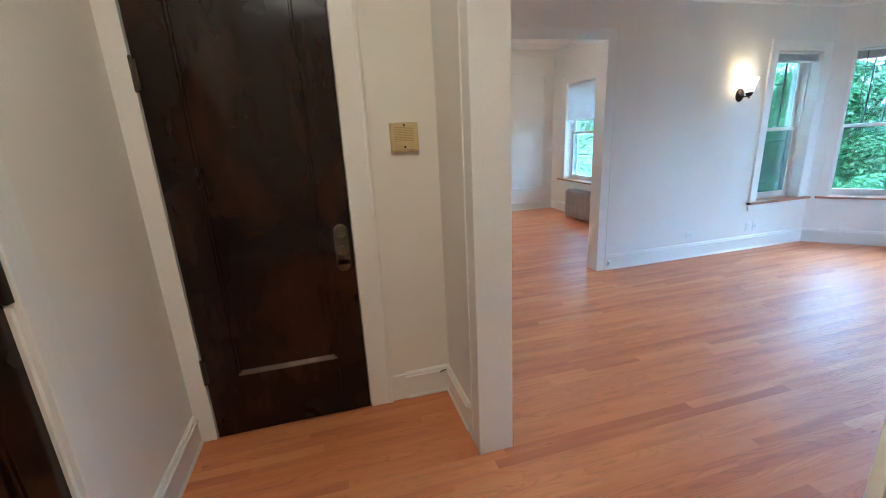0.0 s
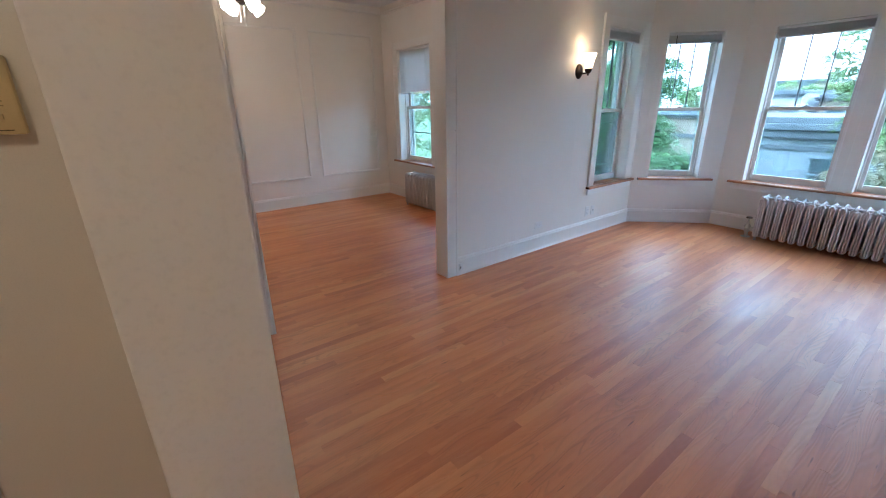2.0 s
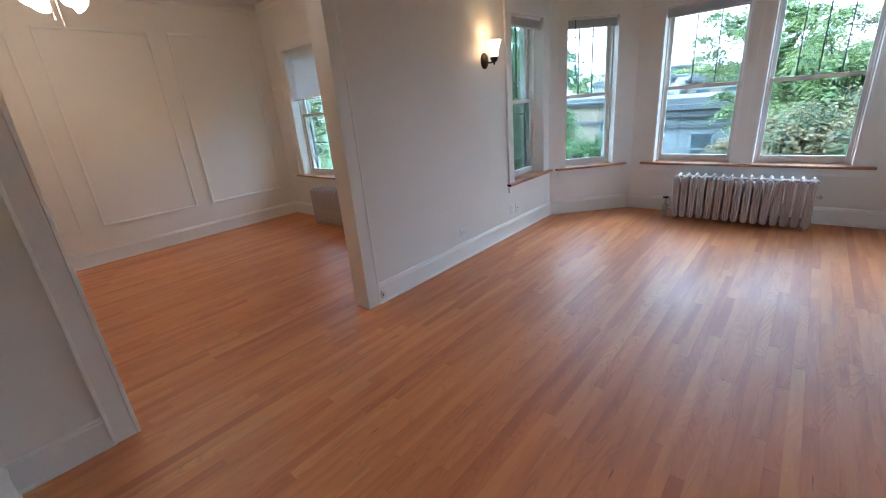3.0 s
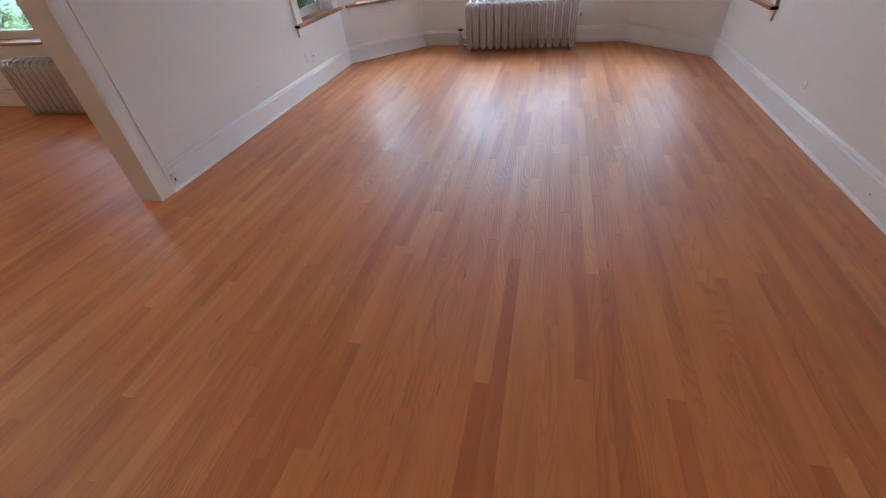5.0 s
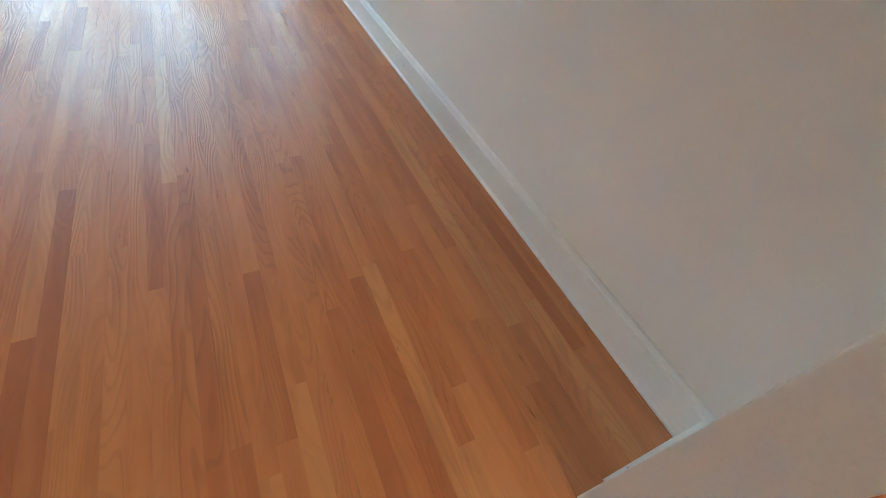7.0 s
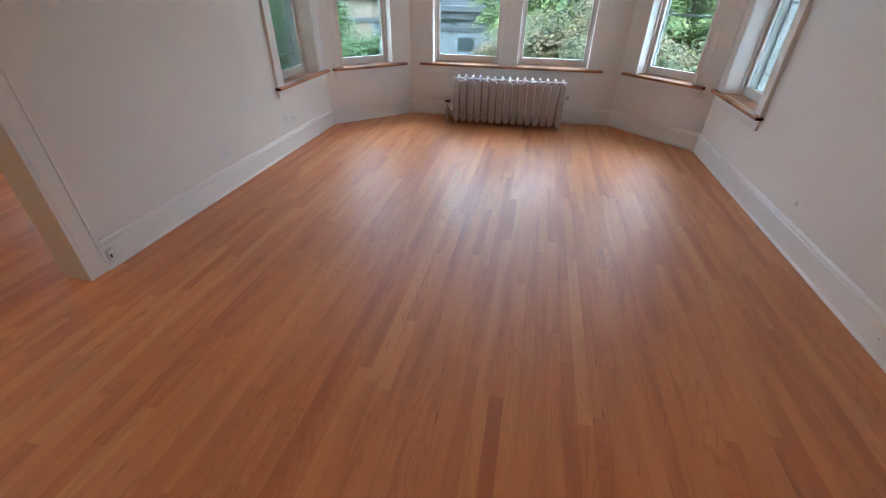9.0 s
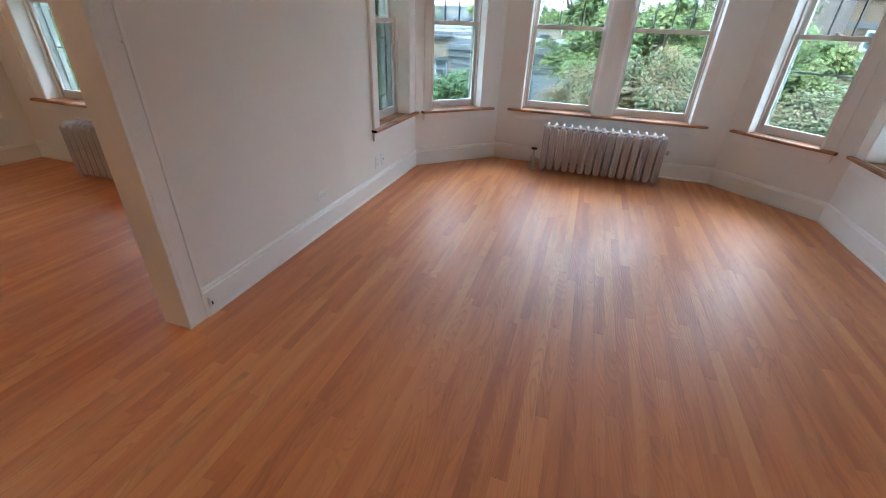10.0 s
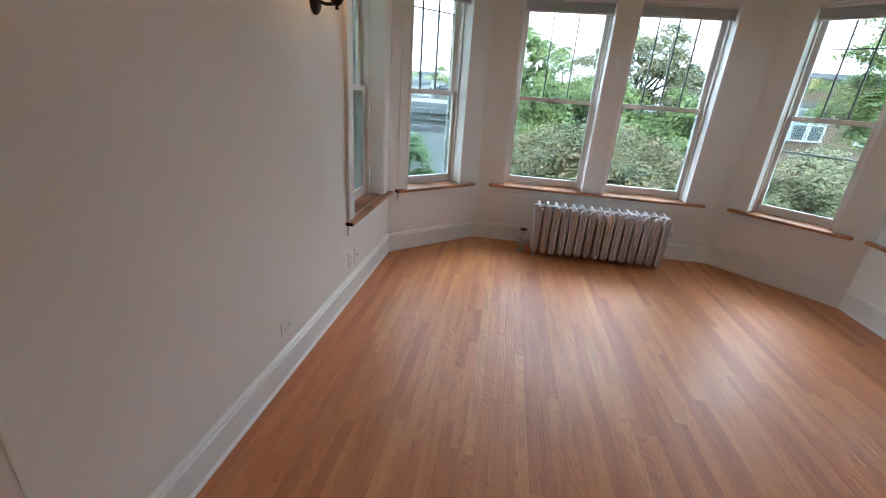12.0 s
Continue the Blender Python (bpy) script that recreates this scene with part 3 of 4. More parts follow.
# ---- windows ----
def window(name, m, w, z0, z1, label, stool=(-0.115, 0.115), muntins=2, cross=None, storm_rails=(), blind="raised", casing=(0.105, 0.105), wand=False, gap=0.0, flush=False, screen=False):
    """A double-hung window; local x across from 0 to w, y outward from the room's wall face, z up."""
    root = thing(name, m, label, "window", kind="structure")
    R = 0.135
    h = z1 - z0
    mid = z0 + h * 0.495
    # casings and their outer bands on the wall
    for x0, x1 in ((-casing[0], 0.0), (w, w + casing[1])):
        if x1 - x0 > 0.02:
            part("casing", solid(((x0, -0.004 if flush else -0.017, z0 + 0.002), (x1, 0.0, z1 + 0.10)), round_by=0.0015), WALL if flush else TRIM, root)
            edge = x0 if x0 < 0 else x1
            if not flush:
                part("back_band", solid(((edge - 0.006, -0.025, z0 + 0.002), (edge + 0.006, 0.006, z1 + 0.112)), round_by=0.004), TRIM, root)
    part("head_casing", solid(((0.0, -0.0038 if flush else -0.016, z1), (w, 0.0, z1 + 0.10)), round_by=0.0015), WALL if flush else TRIM, root)
    # reveal boards with stops
    for x0, x1, s in ((-0.018, 0.006, 1), (w - 0.006, w + 0.018, -1)):
        part("jamb", solid(((x0, -0.010, z0), (x1, 0.29, z1)), round_by=0.002), TRIM, root)
        e = x1 if s > 0 else x0
        part("stop", solid(((e, R - 0.028, z0), (e + s * 0.016, R - 0.004, z1)), ((e, R + 0.046, mid), (e + s * 0.012, R + 0.052, z1)), round_by=0.003), TRIM, root)
    part("head_jamb", solid(((0.0, -0.010, z1 - 0.008), (w, 0.29, z1 + 0.012)), round_by=0.002), TRIM, root)
    # wooden stool and apron
    sill = part("window_sill", solid(((stool[0], -0.055, z0 - 0.026), (w + stool[1], 0.001, z0)), ((0.0, 0.0, z0 - 0.0262), (w, R + 0.01, z0 + 0.0005)), round_by=0.006), SILL, root, "varnished oak sill with worn edge")
    for x in (stool[0], w + stool[1]):
        part("end_grain", solid(((x - 0.004, -0.052, z0 - 0.024), (x + 0.004, -0.004, z0 - 0.002)), round_by=0.002), DOOR, sill, "dark worn end of the sill")
    part("apron", solid(((-casing[0], -0.016, z0 - 0.105), (w + casing[1], 0.006, z0 - 0.027)), round_by=0.004), TRIM, root)
    part("outer_sill", solid(((0, R + 0.011, z0 - 0.04), (w, 0.36, z0 - 0.012)), round_by=0.004), STORM, root)

    def sash(label_part, y, lo, hi, bottom, top, lights):
        a, b = 0.008, w - 0.008
        st = 0.046
        f = part(label_part, solid(((a, y, lo), (a + st, y + 0.038, hi)), ((b - st, y, lo), (b, y + 0.038, hi)),
                                   ((a + st, y + 0.001, lo), (b - st, y + 0.037, lo + bottom)), ((a + st, y + 0.001, hi - top), (b - st, y + 0.037, hi)), round_by=0.004), SASH, root)
        gx0, gx1, gz0, gz1 = a + st, b - st, lo + bottom, hi - top
        pane = part("pane", solid(((gx0 - 0.004, y + 0.018, gz0 - 0.004), (gx1 + 0.004, y + 0.021, gz1 + 0.004))), GLASS, f)
        pane.visible_shadow = False
        for i in range(lights):
            x = gx0 + (gx1 - gx0) * (i + 1) / (lights + 1)
            part("muntin", solid(((x - 0.006, y + 0.010, gz0), (x + 0.006, y + 0.030, gz1)), round_by=0.002), MUNTIN, f)
        if lights and cross:
            part("muntin", solid(((gx0, y + 0.011, cross - 0.0045), (gx1, y + 0.029, cross + 0.0045)), round_by=0.002), MUNTIN, f)
        return f

    lower = sash("lower_sash", R, z0 + 0.002 + gap, mid + 0.02 + gap, 0.075, 0.04, 0)
    sash("upper_sash", R + 0.048, mid - 0.018, z1 - 0.008, 0.036, 0.05, muntins)
    part("sash_lock", joined(solid(((w / 2 - 0.03, R + 0.004, mid + 0.02 + gap), (w / 2 + 0.03, R + 0.034, mid + 0.028 + gap)), round_by=0.002),
                             moved(lathe([(0.011, 0), (0.011, 0.012), (0.006, 0.016)], 12), pose(w / 2, R + 0.02, mid + 0.028 + gap))), STEEL, lower)
    # storm window outside
    y = 0.235
    bars = [((0.004, y, z0 + 0.0), (0.030, y + 0.02, z1 - 0.009)), ((w - 0.030, y, z0 + 0.0), (w - 0.004, y + 0.02, z1 - 0.009)),
            ((0.030, y + 0.001, z0 + 0.0), (w - 0.030, y + 0.019, z0 + 0.032)), ((0.030, y + 0.001, z1 - 0.04), (w - 0.030, y + 0.019, z1 - 0.0095)), ((0.030, y + 0.001, mid - 0.012), (w - 0.030, y + 0.019, mid + 0.012))]
    for z in storm_rails:
        bars.append(((0.030, y + 0.002, z - 0.009), (w - 0.030, y + 0.018, z + 0.009)))
    part("storm_frame", solid(*bars, round_by=0.002), STORM, root)
    if screen:
        part("insect_screen", solid(((0.031, y + 0.0085, z0 + 0.033), (w - 0.031, y + 0.0105, mid - 0.013))), SCREEN, root, "grey woven insect screen")
    if blind:
        window_blind(m, w, z1, blind, wand)
    return root


def window_blind(m, w, z1, state, wand):
    """A slatted blind hung inside the head of the opening."""
    lit = state != "raised"
    slat_mat = BLIND_LIT if lit else BLIND
    words = "white slatted blind lowered over the upper sash" if lit else "grey white slatted blind raised to a tight stack"
    root = thing("window_blind", m, words, "blind", group="window blinds")
    y0, y1 = 0.022, 0.052
    a, b = 0.012, w - 0.012
    part("headrail", solid(((a, y0, z1 - 0.036), (b, y1 + 0.006, z1 - 0.010)), round_by=0.002), slat_mat, root)
    bm = bmesh.new()
    if lit:
        drop = z1 - state
        n = int((drop - 0.05) / 0.021)
        for i in range(n):
            z = z1 - 0.045 - i * 0.021
            v = [bm.verts.new(p) for p in ((a, y0 + 0.004, z - 0.013), (b, y0 + 0.004, z - 0.013), (b, y0 + 0.012, z + 0.001), (a, y0 + 0.012, z + 0.001), (b, y0 + 0.018, z + 0.012), (a, y0 + 0.018, z + 0.012))]
            bm.faces.new((v[0], v[1], v[2], v[3]))
            bm.faces.new((v[3], v[2], v[4], v[5]))
        low = state
    else:
        random.seed(int(w * 1000))
        low = z1 - 0.125
        for i in range(22):
            z = z1 - 0.040 - i * 0.0033
            j = random.uniform(-0.002, 0.002)
            box(bm, (a + 0.003, y0 + 0.002 + j, z - 0.0011), (b - 0.003, y1 + j, z))
    part("slats", bm, slat_mat, root)
    part("bottom_rail", solid(((a, y0 + 0.002, low), (b, y1 - 0.002, low + 0.014)), round_by=0.003), slat_mat, root)
    for x in (0.18, 0.82):
        part("cord", tube([(a + (b - a) * x, y0 - 0.001, z1 - 0.036), (a + (b - a) * x, y0 - 0.001, low)], 0.0014, 6), BLIND_LIT, root)
    if wand:
        part("wand", tube([(a + 0.09, y0 - 0.008, z1 - 0.035), (a + 0.10, y0 - 0.010, z1 - 0.62)], 0.004, 8), MUNTIN, root)


def along(p, ang, s):
    return pose(p[0] + s * math.cos(radians(ang)), p[1] + s * math.sin(radians(ang)), 0, 0, 0, ang)


window("window_1", pose(5.04, NORTH, 0), 0.70, WIN_Z0, WIN_Z1, "white double-hung side window with a deep sill", stool=(-0.13, 0.165), casing=(0.105, 0.14), storm_rails=(1.30, 0.78), gap=0.0, screen=True)
window("window_2", along((BAY, NORTH), ang_n, 0.20), 0.62, WIN_Z0, WIN_Z1, "white double-hung bay window with leaded upper lights", stool=(-0.125, 0.165), casing=(0.10, 0.105), cross=2.12, wand=True, flush=True)
window("window_3", pose(FRONT, 2.80, 0, 0, 0, -90), 0.80, WIN_Z0, WIN_Z1, "white double-hung front window with leaded upper lights", stool=(-0.14, 0.10), casing=(0.105, 0.099), flush=True)
window("window_4", pose(FRONT, 1.80, 0, 0, 0, -90), 0.80, WIN_Z0, WIN_Z1, "white double-hung front window with leaded upper lights", stool=(-0.10, 0.16), casing=(0.099, 0.105), muntins=3, flush=True)
window("window_5", along((FRONT, BAY_S), ang_s, 0.20), 0.63, WIN_Z0, WIN_Z1, "white double-hung bay window with leaded upper lights", stool=(-0.14, 0.13), casing=(0.105, 0.105), cross=2.0, storm_rails=(1.16,), flush=True)
window("window_6", pose(BAY + 0.12 - 0.30, SOUTH, 0, 0, 0, 180), 0.70, WIN_Z0, WIN_Z1, "white double-hung side window with a deep sill", stool=(-0.165, 0.13), casing=(0.14, 0.105), storm_rails=(1.30, 0.78), screen=True)
window("window_7", pose(FAR_E, 7.2, 0, 0, 0, -90), 0.90, 0.64, 2.38, "white double-hung side room window, blind half lowered", stool=(-0.18, 0.15), casing=(0.12, 0.12), blind=1.71, muntins=0, storm_rails=(1.10,))


# ---- radiators ----
def radiator_section(pitch, height, depth):
    """One cast-iron section: three fluted columns in one flat slab with a gabled top and a forked crest."""
    lo, hi = 0.035, height
    hw, hd = pitch * 0.395, depth / 2
    front = [(-hw, -hd * 0.90), (-hw * 0.92, -hd * 0.975), (-hw * 0.66, -hd), (-hw * 0.42, -hd * 0.985), (-hw * 0.34, -hd * 0.90), (-hw * 0.26, -hd * 0.985), (0, -hd * 1.01), (hw * 0.26, -hd * 0.985), (hw * 0.34, -hd * 0.90), (hw * 0.42, -hd * 0.985), (hw * 0.66, -hd), (hw * 0.92, -hd * 0.975), (hw, -hd * 0.90)]
    side = [(hw, -hd * 0.3), (hw, hd * 0.3)]
    ring = front + side + [(-x, -y) for x, y in front] + [(-x, -y) for x, y in side]
    bm = bmesh.new()
    levels = [(lo, 0.35, 0.80), (lo + 0.010, 0.75, 0.94), (lo + 0.028, 1.0, 1.0), (hi - 0.056, 1.0, 1.0), (hi - 0.047, 0.88, 0.99), (hi - 0.034, 0.45, 0.95), (hi - 0.024, 0.18, 0.88)]
    rows = [[bm.verts.new((x * sx, y * sy, z)) for x, y in ring] for z, sx, sy in levels]
    n = len(ring)
    for p, q in zip(rows, rows[1:]):
        for i in range(n):
            bm.faces.new((p[i], p[(i + 1) % n], q[(i + 1) % n], q[i]))
    bm.faces.new(rows[0][::-1])
    bm.faces.new(rows[-1])
    whole = [bm]
    for z, r, k in ((lo + 0.055, 0.030, 0.5), (hi - 0.038, 0.020, 0.9)):
        hub = lathe([(0.8, -pitch / 2), (1.0, -pitch * 0.30), (1.0, pitch * 0.30), (0.8, pitch / 2)], 12, "X")
        bmesh.ops.scale(hub, vec=(1, r * 1.3, r), verts=hub.verts)
        whole.append(moved(hub, pose(0, 0, z)))
    whole.append(tube([(0, -hd * 0.90, hi - 0.030), (0, -hd * 0.55, hi - 0.010), (0, -hd * 0.30, hi - 0.016), (0, 0, hi - 0.020), (0, hd * 0.30, hi - 0.016), (0, hd * 0.55, hi - 0.010), (0, hd * 0.90, hi - 0.030)], [0.010, 0.013, 0.011, 0.012, 0.011, 0.013, 0.010], 8))
    for s in (-1, 1):
        for f in (-1, 1):
            whole.append(tube([(0, f * hd * 0.66, hi - 0.014), (s * hw * 0.55, f * hd * 0.84, hi - 0.036), (s * hw * 0.92, f * hd * 0.97, hi - 0.056)], [0.010, 0.010, 0.007], 6))
    return joined(*whole)


def radiator(m, sections, pitch, height, depth, label, valve_side, paint=RADIATOR):
    """A column radiator; local x along it, the room on local -y, standing on the floor."""
    root = thing("radiator", m, label, "radiator", group="radiators")
    first = None
    for i in range(sections):
        x = (i - (sections - 1) / 2) * pitch
        if first is None:
            first = part("section", radiator_section(pitch, height, depth), paint, root, smooth=True)
            ob = first
        else:
            ob = new("section", first.data)
            ob.parent = root
        ob.location = (x, 0, 0)
    for i in (0, sections - 1):
        x = (i - (sections - 1) / 2) * pitch
        for y in (-depth * 0.36, depth * 0.36):
            leg = tube([(0, 0, 0.125), (0, 0, 0.07), (0, y * 0.12, 0.03), (0, y * 0.16, 0.003)], [0.022, 0.016, 0.011, 0.016], 10)
            part("leg", moved(leg, pose(x, y, 0)), paint, root, smooth=True)
    end = (sections / 2) * pitch
    if valve_side:
        s = valve_side
        valve = part("valve", joined(moved(lathe([(0.019, 0.0), (0.019, 0.06), (0.030, 0.065), (0.030, 0.09), (0.022, 0.10), (0.032, 0.115), (0.033, 0.135), (0.020, 0.155), (0.012, 0.165), (0.008, 0.225)], 16), pose(s * (end + 0.075), 0, 0)),
                                 tube([(s * (end + 0.075), 0, 0.105), (s * (end - 0.005), 0, 0.105)], [0.017, 0.017], 12),
                                 moved(lathe([(0.026, -0.012), (0.026, 0.012)], 6, "X"), pose(s * (end + 0.03), 0, 0.105))), STEEL, root, "nickel steam valve", smooth=True)
        part("valve_handle", moved(lathe([(0.012, 0.0), (0.034, 0.006), (0.036, 0.014), (0.030, 0.02), (0.008, 0.022)], 16), pose(s * (end + 0.075), 0, 0.222)), BRONZE, valve, "dark valve handle", smooth=True)
        part("floor_flange", moved(lathe([(0.048, 0.0), (0.046, 0.006), (0.022, 0.010)], 18), pose(s * (end + 0.075), 0, 0.001)), STEEL, root, smooth=True)
        part("air_vent", joined(tube([(-s * end, 0, 0.34), (-s * (end + 0.028), 0, 0.34)], 0.006, 8), moved(lathe([(0.010, -0.016), (0.015, -0.01), (0.015, 0.022), (0.008, 0.032)], 12), pose(-s * (end + 0.034), 0, 0.34))), STEEL, root, smooth=True)
    return root


radiator(pose(6.375, 1.845, 0, 0, 0, -90), 15, 0.0835, 0.525, 0.215, "silver grey painted cast-iron column radiator under the bay windows", -1)
radiator(pose(4.25, 6.02, 0, 0, 0, -90), 15, 0.0835, 0.53, 0.215, "silver grey painted cast-iron column radiator in the side room", 0)


# ---- doors ----
def panel_door(name, m, w, h, panel, label, knob_side):
    """A one-panel door; local x across, y away from the viewer, z up."""
    root = thing(name, m, label, "door", kind="structure")
    x0, x1, z0, z1 = panel
    part("stile", solid(((0, 0, 0.006), (x0, 0.042, h)), round_by=0.003), DOOR, root)
    part("stile", solid(((x1, 0, 0.006), (w, 0.042, h)), round_by=0.003), DOOR, root)
    part("rail", solid(((x0, 0.0005, 0.006), (x1, 0.0415, z0)), round_by=0.003), DOOR, root)
    part("rail", solid(((x0, 0.0005, z1), (x1, 0.0415, h)), round_by=0.003), DOOR, root)
    part("panel", solid(((x0 - 0.005, 0.016, z0 - 0.005), (x1 + 0.005, 0.028, z1 + 0.005))), DOOR, root)
    bead = 0.016
    part("bead", solid(((x0, 0.004, z0), (x0 + bead, 0.017, z1)), ((x1 - bead, 0.004, z0), (x1, 0.017, z1)), ((x0 + bead, 0.0042, z1 - bead), (x1 - bead, 0.017, z1)), round_by=0.005), DOOR, root)
    # sloping lower bead; its bright highlight is put into the colour
    sill_bead = bmesh.new()
    v = [sill_bead.verts.new(p) for x in (x0 + 0.002, x1 - 0.002) for p in ((x, -0.001, z0 - 0.002), (x, 0.017, z0 - 0.002), (x, 0.017, z0 + 0.022), (x, 0.010, z0 + 0.022), (x, -0.001, z0 + 0.006))]
    for i in range(5):
        j = (i + 1) % 5
        sill_bead.faces.new((v[i], v[j], v[5 + j], v[5 + i]))
    sill_bead.faces.new(v[:5])
    sill_bead.faces.new(v[5:])
    part("glint_bead", sill_bead, DOOR_GLINT, root, "sloping lower bead, its highlight painted as a lighter brown")
    return root


# apartment door with its lining, casing, hinges and lock plate
front_door = panel_door("door_1", pose(-0.748, 2.222, 0), 0.846, 2.385, (0.160, 0.690, 0.365, 2.24), "dark brown stained wooden door, one tall panel, closed", 1)
plate = part("lock_plate", joined(moved(lathe([(0.038, 0), (0.038, 0.004), (0.033, 0.006)], 24, "Y"), pose(0, 0, 0.092)), moved(lathe([(0.038, 0), (0.038, 0.004), (0.033, 0.006)], 24, "Y"), pose(0, 0, -0.095)),
                                  solid(((-0.038, -0.004, -0.095), (0.038, 0.0, 0.092)), ((-0.033, -0.006, -0.095), (0.033, -0.0035, 0.092)), round_by=0.001)), BRASS, front_door, "long tarnished brass lock plate", smooth=True)
plate.location = (0.788, -0.001, 1.02)
part("turn_disc", moved(lathe([(0.034, 0.006), (0.034, 0.013), (0.029, 0.017), (0.024, 0.014)], 24, "Y"), pose(0, 0, 0.088)), BRASS, plate, smooth=True)
part("knob", lathe([(0.018, 0.004), (0.013, 0.012), (0.013, 0.032), (0.026, 0.042), (0.030, 0.052), (0.027, 0.062), (0.012, 0.068)], 24, "Y"), BRASS, plate, "round brass knob", smooth=True)
part("keyhole", joined(moved(lathe([(0.0055, 0.0062), (0.0055, 0.0068)], 12, "Y"), pose(0, 0, -0.048)), solid(((-0.003, -0.0068, -0.068), (0.003, -0.0062, -0.048)))), DARK, plate)
for z in (0.42, 1.90):
    part("hinge", moved(joined(lathe([(0.004, -0.075), (0.008, -0.07), (0.008, -0.066), (0.0075, 0.066), (0.008, 0.07), (0.004, 0.078)], 12), solid(((0.0, 0.002, -0.065), (0.018, 0.005, 0.065)))), pose(-0.004, -0.008, z)), BRASS, front_door, smooth=True)
lining = thing("door_frame", pose(0, 2.245, 0), "cream white painted casing round the apartment door", "door frame", kind="structure")
part("casing", solid(((-0.849, -0.030, 0.002), (-0.756, 0.0, 2.51)), round_by=0.003), TRIM, lining)
part("casing", solid(((0.104, -0.030, 0.002), (0.222, 0.0, 2.51)), round_by=0.003), TRIM, lining)
part("back_band", solid(((0.217, -0.035, 0.002), (0.236, 0.006, 2.52)), round_by=0.005), TRIM, lining)
part("head_casing", solid(((-0.756, -0.029, 2.395), (0.104, 0.0, 2.51)), round_by=0.003), TRIM, lining)
part("jamb", solid(((-0.772, 0.0, 0.002), (-0.752, 0.155, 2.408)), round_by=0.002), TRIM, lining)
part("jamb", solid(((0.101, 0.0, 0.002), (0.121, 0.155, 2.408)), round_by=0.002), TRIM, lining)
part("head_jamb", solid(((-0.752, 0.0, 2.39), (0.101, 0.155, 2.409)), round_by=0.002), TRIM, lining)
part("stop", solid(((-0.752, 0.021, 0.002), (-0.735, 0.035, 2.39)), ((0.085, 0.021, 0.002), (0.101, 0.035, 2.39)), ((-0.735, 0.0212, 2.375), (0.085, 0.0348, 2.39)), round_by=0.002), TRIM, lining)
part("threshold", solid(((-0.752, -0.01, -0.004), (0.101, 0.155, 0.004)), round_by=0.002), DOOR, lining)
# second dark door in the hall wall
side_door = panel_door("door_2", pose(-0.862, 0.515, 0, 0, 0, 90), 0.79, 2.105, (0.14, 0.65, 0.38, 1.96), "dark brown stained wooden closet door, closed", 1)
part("latch", solid(((0.775, -0.022, 1.20), (0.80, 0.001, 1.38)), round_by=0.005), BRONZE, side_door, "dark bronze hinge leaf")
side_frame = thing("door_frame", pose(-0.85, 0, 0), "white painted casing round the closet door", "door frame", kind="structure")
part("casing", solid(((0.0, 1.315, 0.002), (0.020, 1.425, 2.22)), round_by=0.003), TRIM, side_frame)
part("casing", solid(((0.0, 0.395, 0.002), (0.020, 0.505, 2.22)), round_by=0.003), TRIM, side_frame)
part("jamb", solid(((-0.16, 1.300, 0.002), (-0.0, 1.3195, 2.115)), ((-0.16, 0.5005, 0.002), (-0.0, 0.520, 2.115)), ((-0.10, 1.285, 0.002), (-0.065, 1.300, 2.115)), ((-0.10, 0.520, 0.002), (-0.065, 0.535, 2.115))), TRIM, side_frame)
part("head_casing", solid(((0.0, 0.505, 2.115), (0.0195, 1.315, 2.22)), round_by=0.003), TRIM, side_frame)


# ---- wall fittings ----
def sconce(m):
    root = thing("wall_sconce", m, "bronze wall sconce with a lit frosted glass shade", "wall lamp", group="wall sconces")
    part("backplate", joined(moved(lathe([(1.0, 0), (1.0, 0.008), (0.88, 0.018), (0.45, 0.026)], 28, "Y"), Matrix.Diagonal((0.056, 1, 0.072, 1)))), BRONZE, root, smooth=True)
    part("arm", tube([(0, -0.02, -0.01), (0, -0.06, -0.022), (0, -0.10, -0.020), (0, -0.115, 0.0)], [0.009, 0.0085, 0.0085, 0.010], 12), BRONZE, root, smooth=True)
    part("shade_holder", moved(lathe([(0.006, -0.045), (0.010, -0.038), (0.006, -0.030), (0.022, -0.020), (0.034, 0.0), (0.036, 0.022), (0.032, 0.024)], 24), pose(0, -0.115, 0.0)), BRONZE, root, smooth=True)
    shade = moved(lathe([(0.030, 0.018), (0.036, 0.03), (0.041, 0.06), (0.050, 0.10), (0.064, 0.145), (0.072, 0.160), (0.068, 0.158), (0.046, 0.10), (0.034, 0.035)], 28), pose(0, -0.115, 0.0))
    part("shade", shade, SHADE, root, "lit frosted bell glass shade", smooth=True)
    part("bulb", moved(lathe([(0.008, 0.038), (0.010, 0.06), (0.020, 0.085), (0.022, 0.10), (0.016, 0.116), (0.005, 0.122)], 16), pose(0, -0.115, 0.0)), BULB, root, smooth=True)
    return root


lamp = sconce(pose(4.57, NORTH, 1.85))
copy_thing(lamp, pose(1.03, NORTH, 1.93))

intercom = thing("intercom", pose(0.424, 2.245, 1.580), "cream plastic intercom panel on the entry wall", "intercom")
part("housing", solid(((-0.074, -0.032, -0.074), (0.074, 0.0, 0.074)), round_by=0.005), CREAM, intercom)
# flat strips, not cut in; the darker colour paints their shade
for i in range(9):
    part("grille_slot", solid(((-0.052, -0.0327, 0.048 - i * 0.0085), (0.052, -0.0318, 0.0505 - i * 0.0085))), CREAM_GROOVE, intercom)
for x in (-0.034, 0.0, 0.034):
    part("button", solid(((x - 0.013, -0.036, -0.046), (x + 0.013, -0.0315, -0.034)), round_by=0.002), CREAM, intercom)
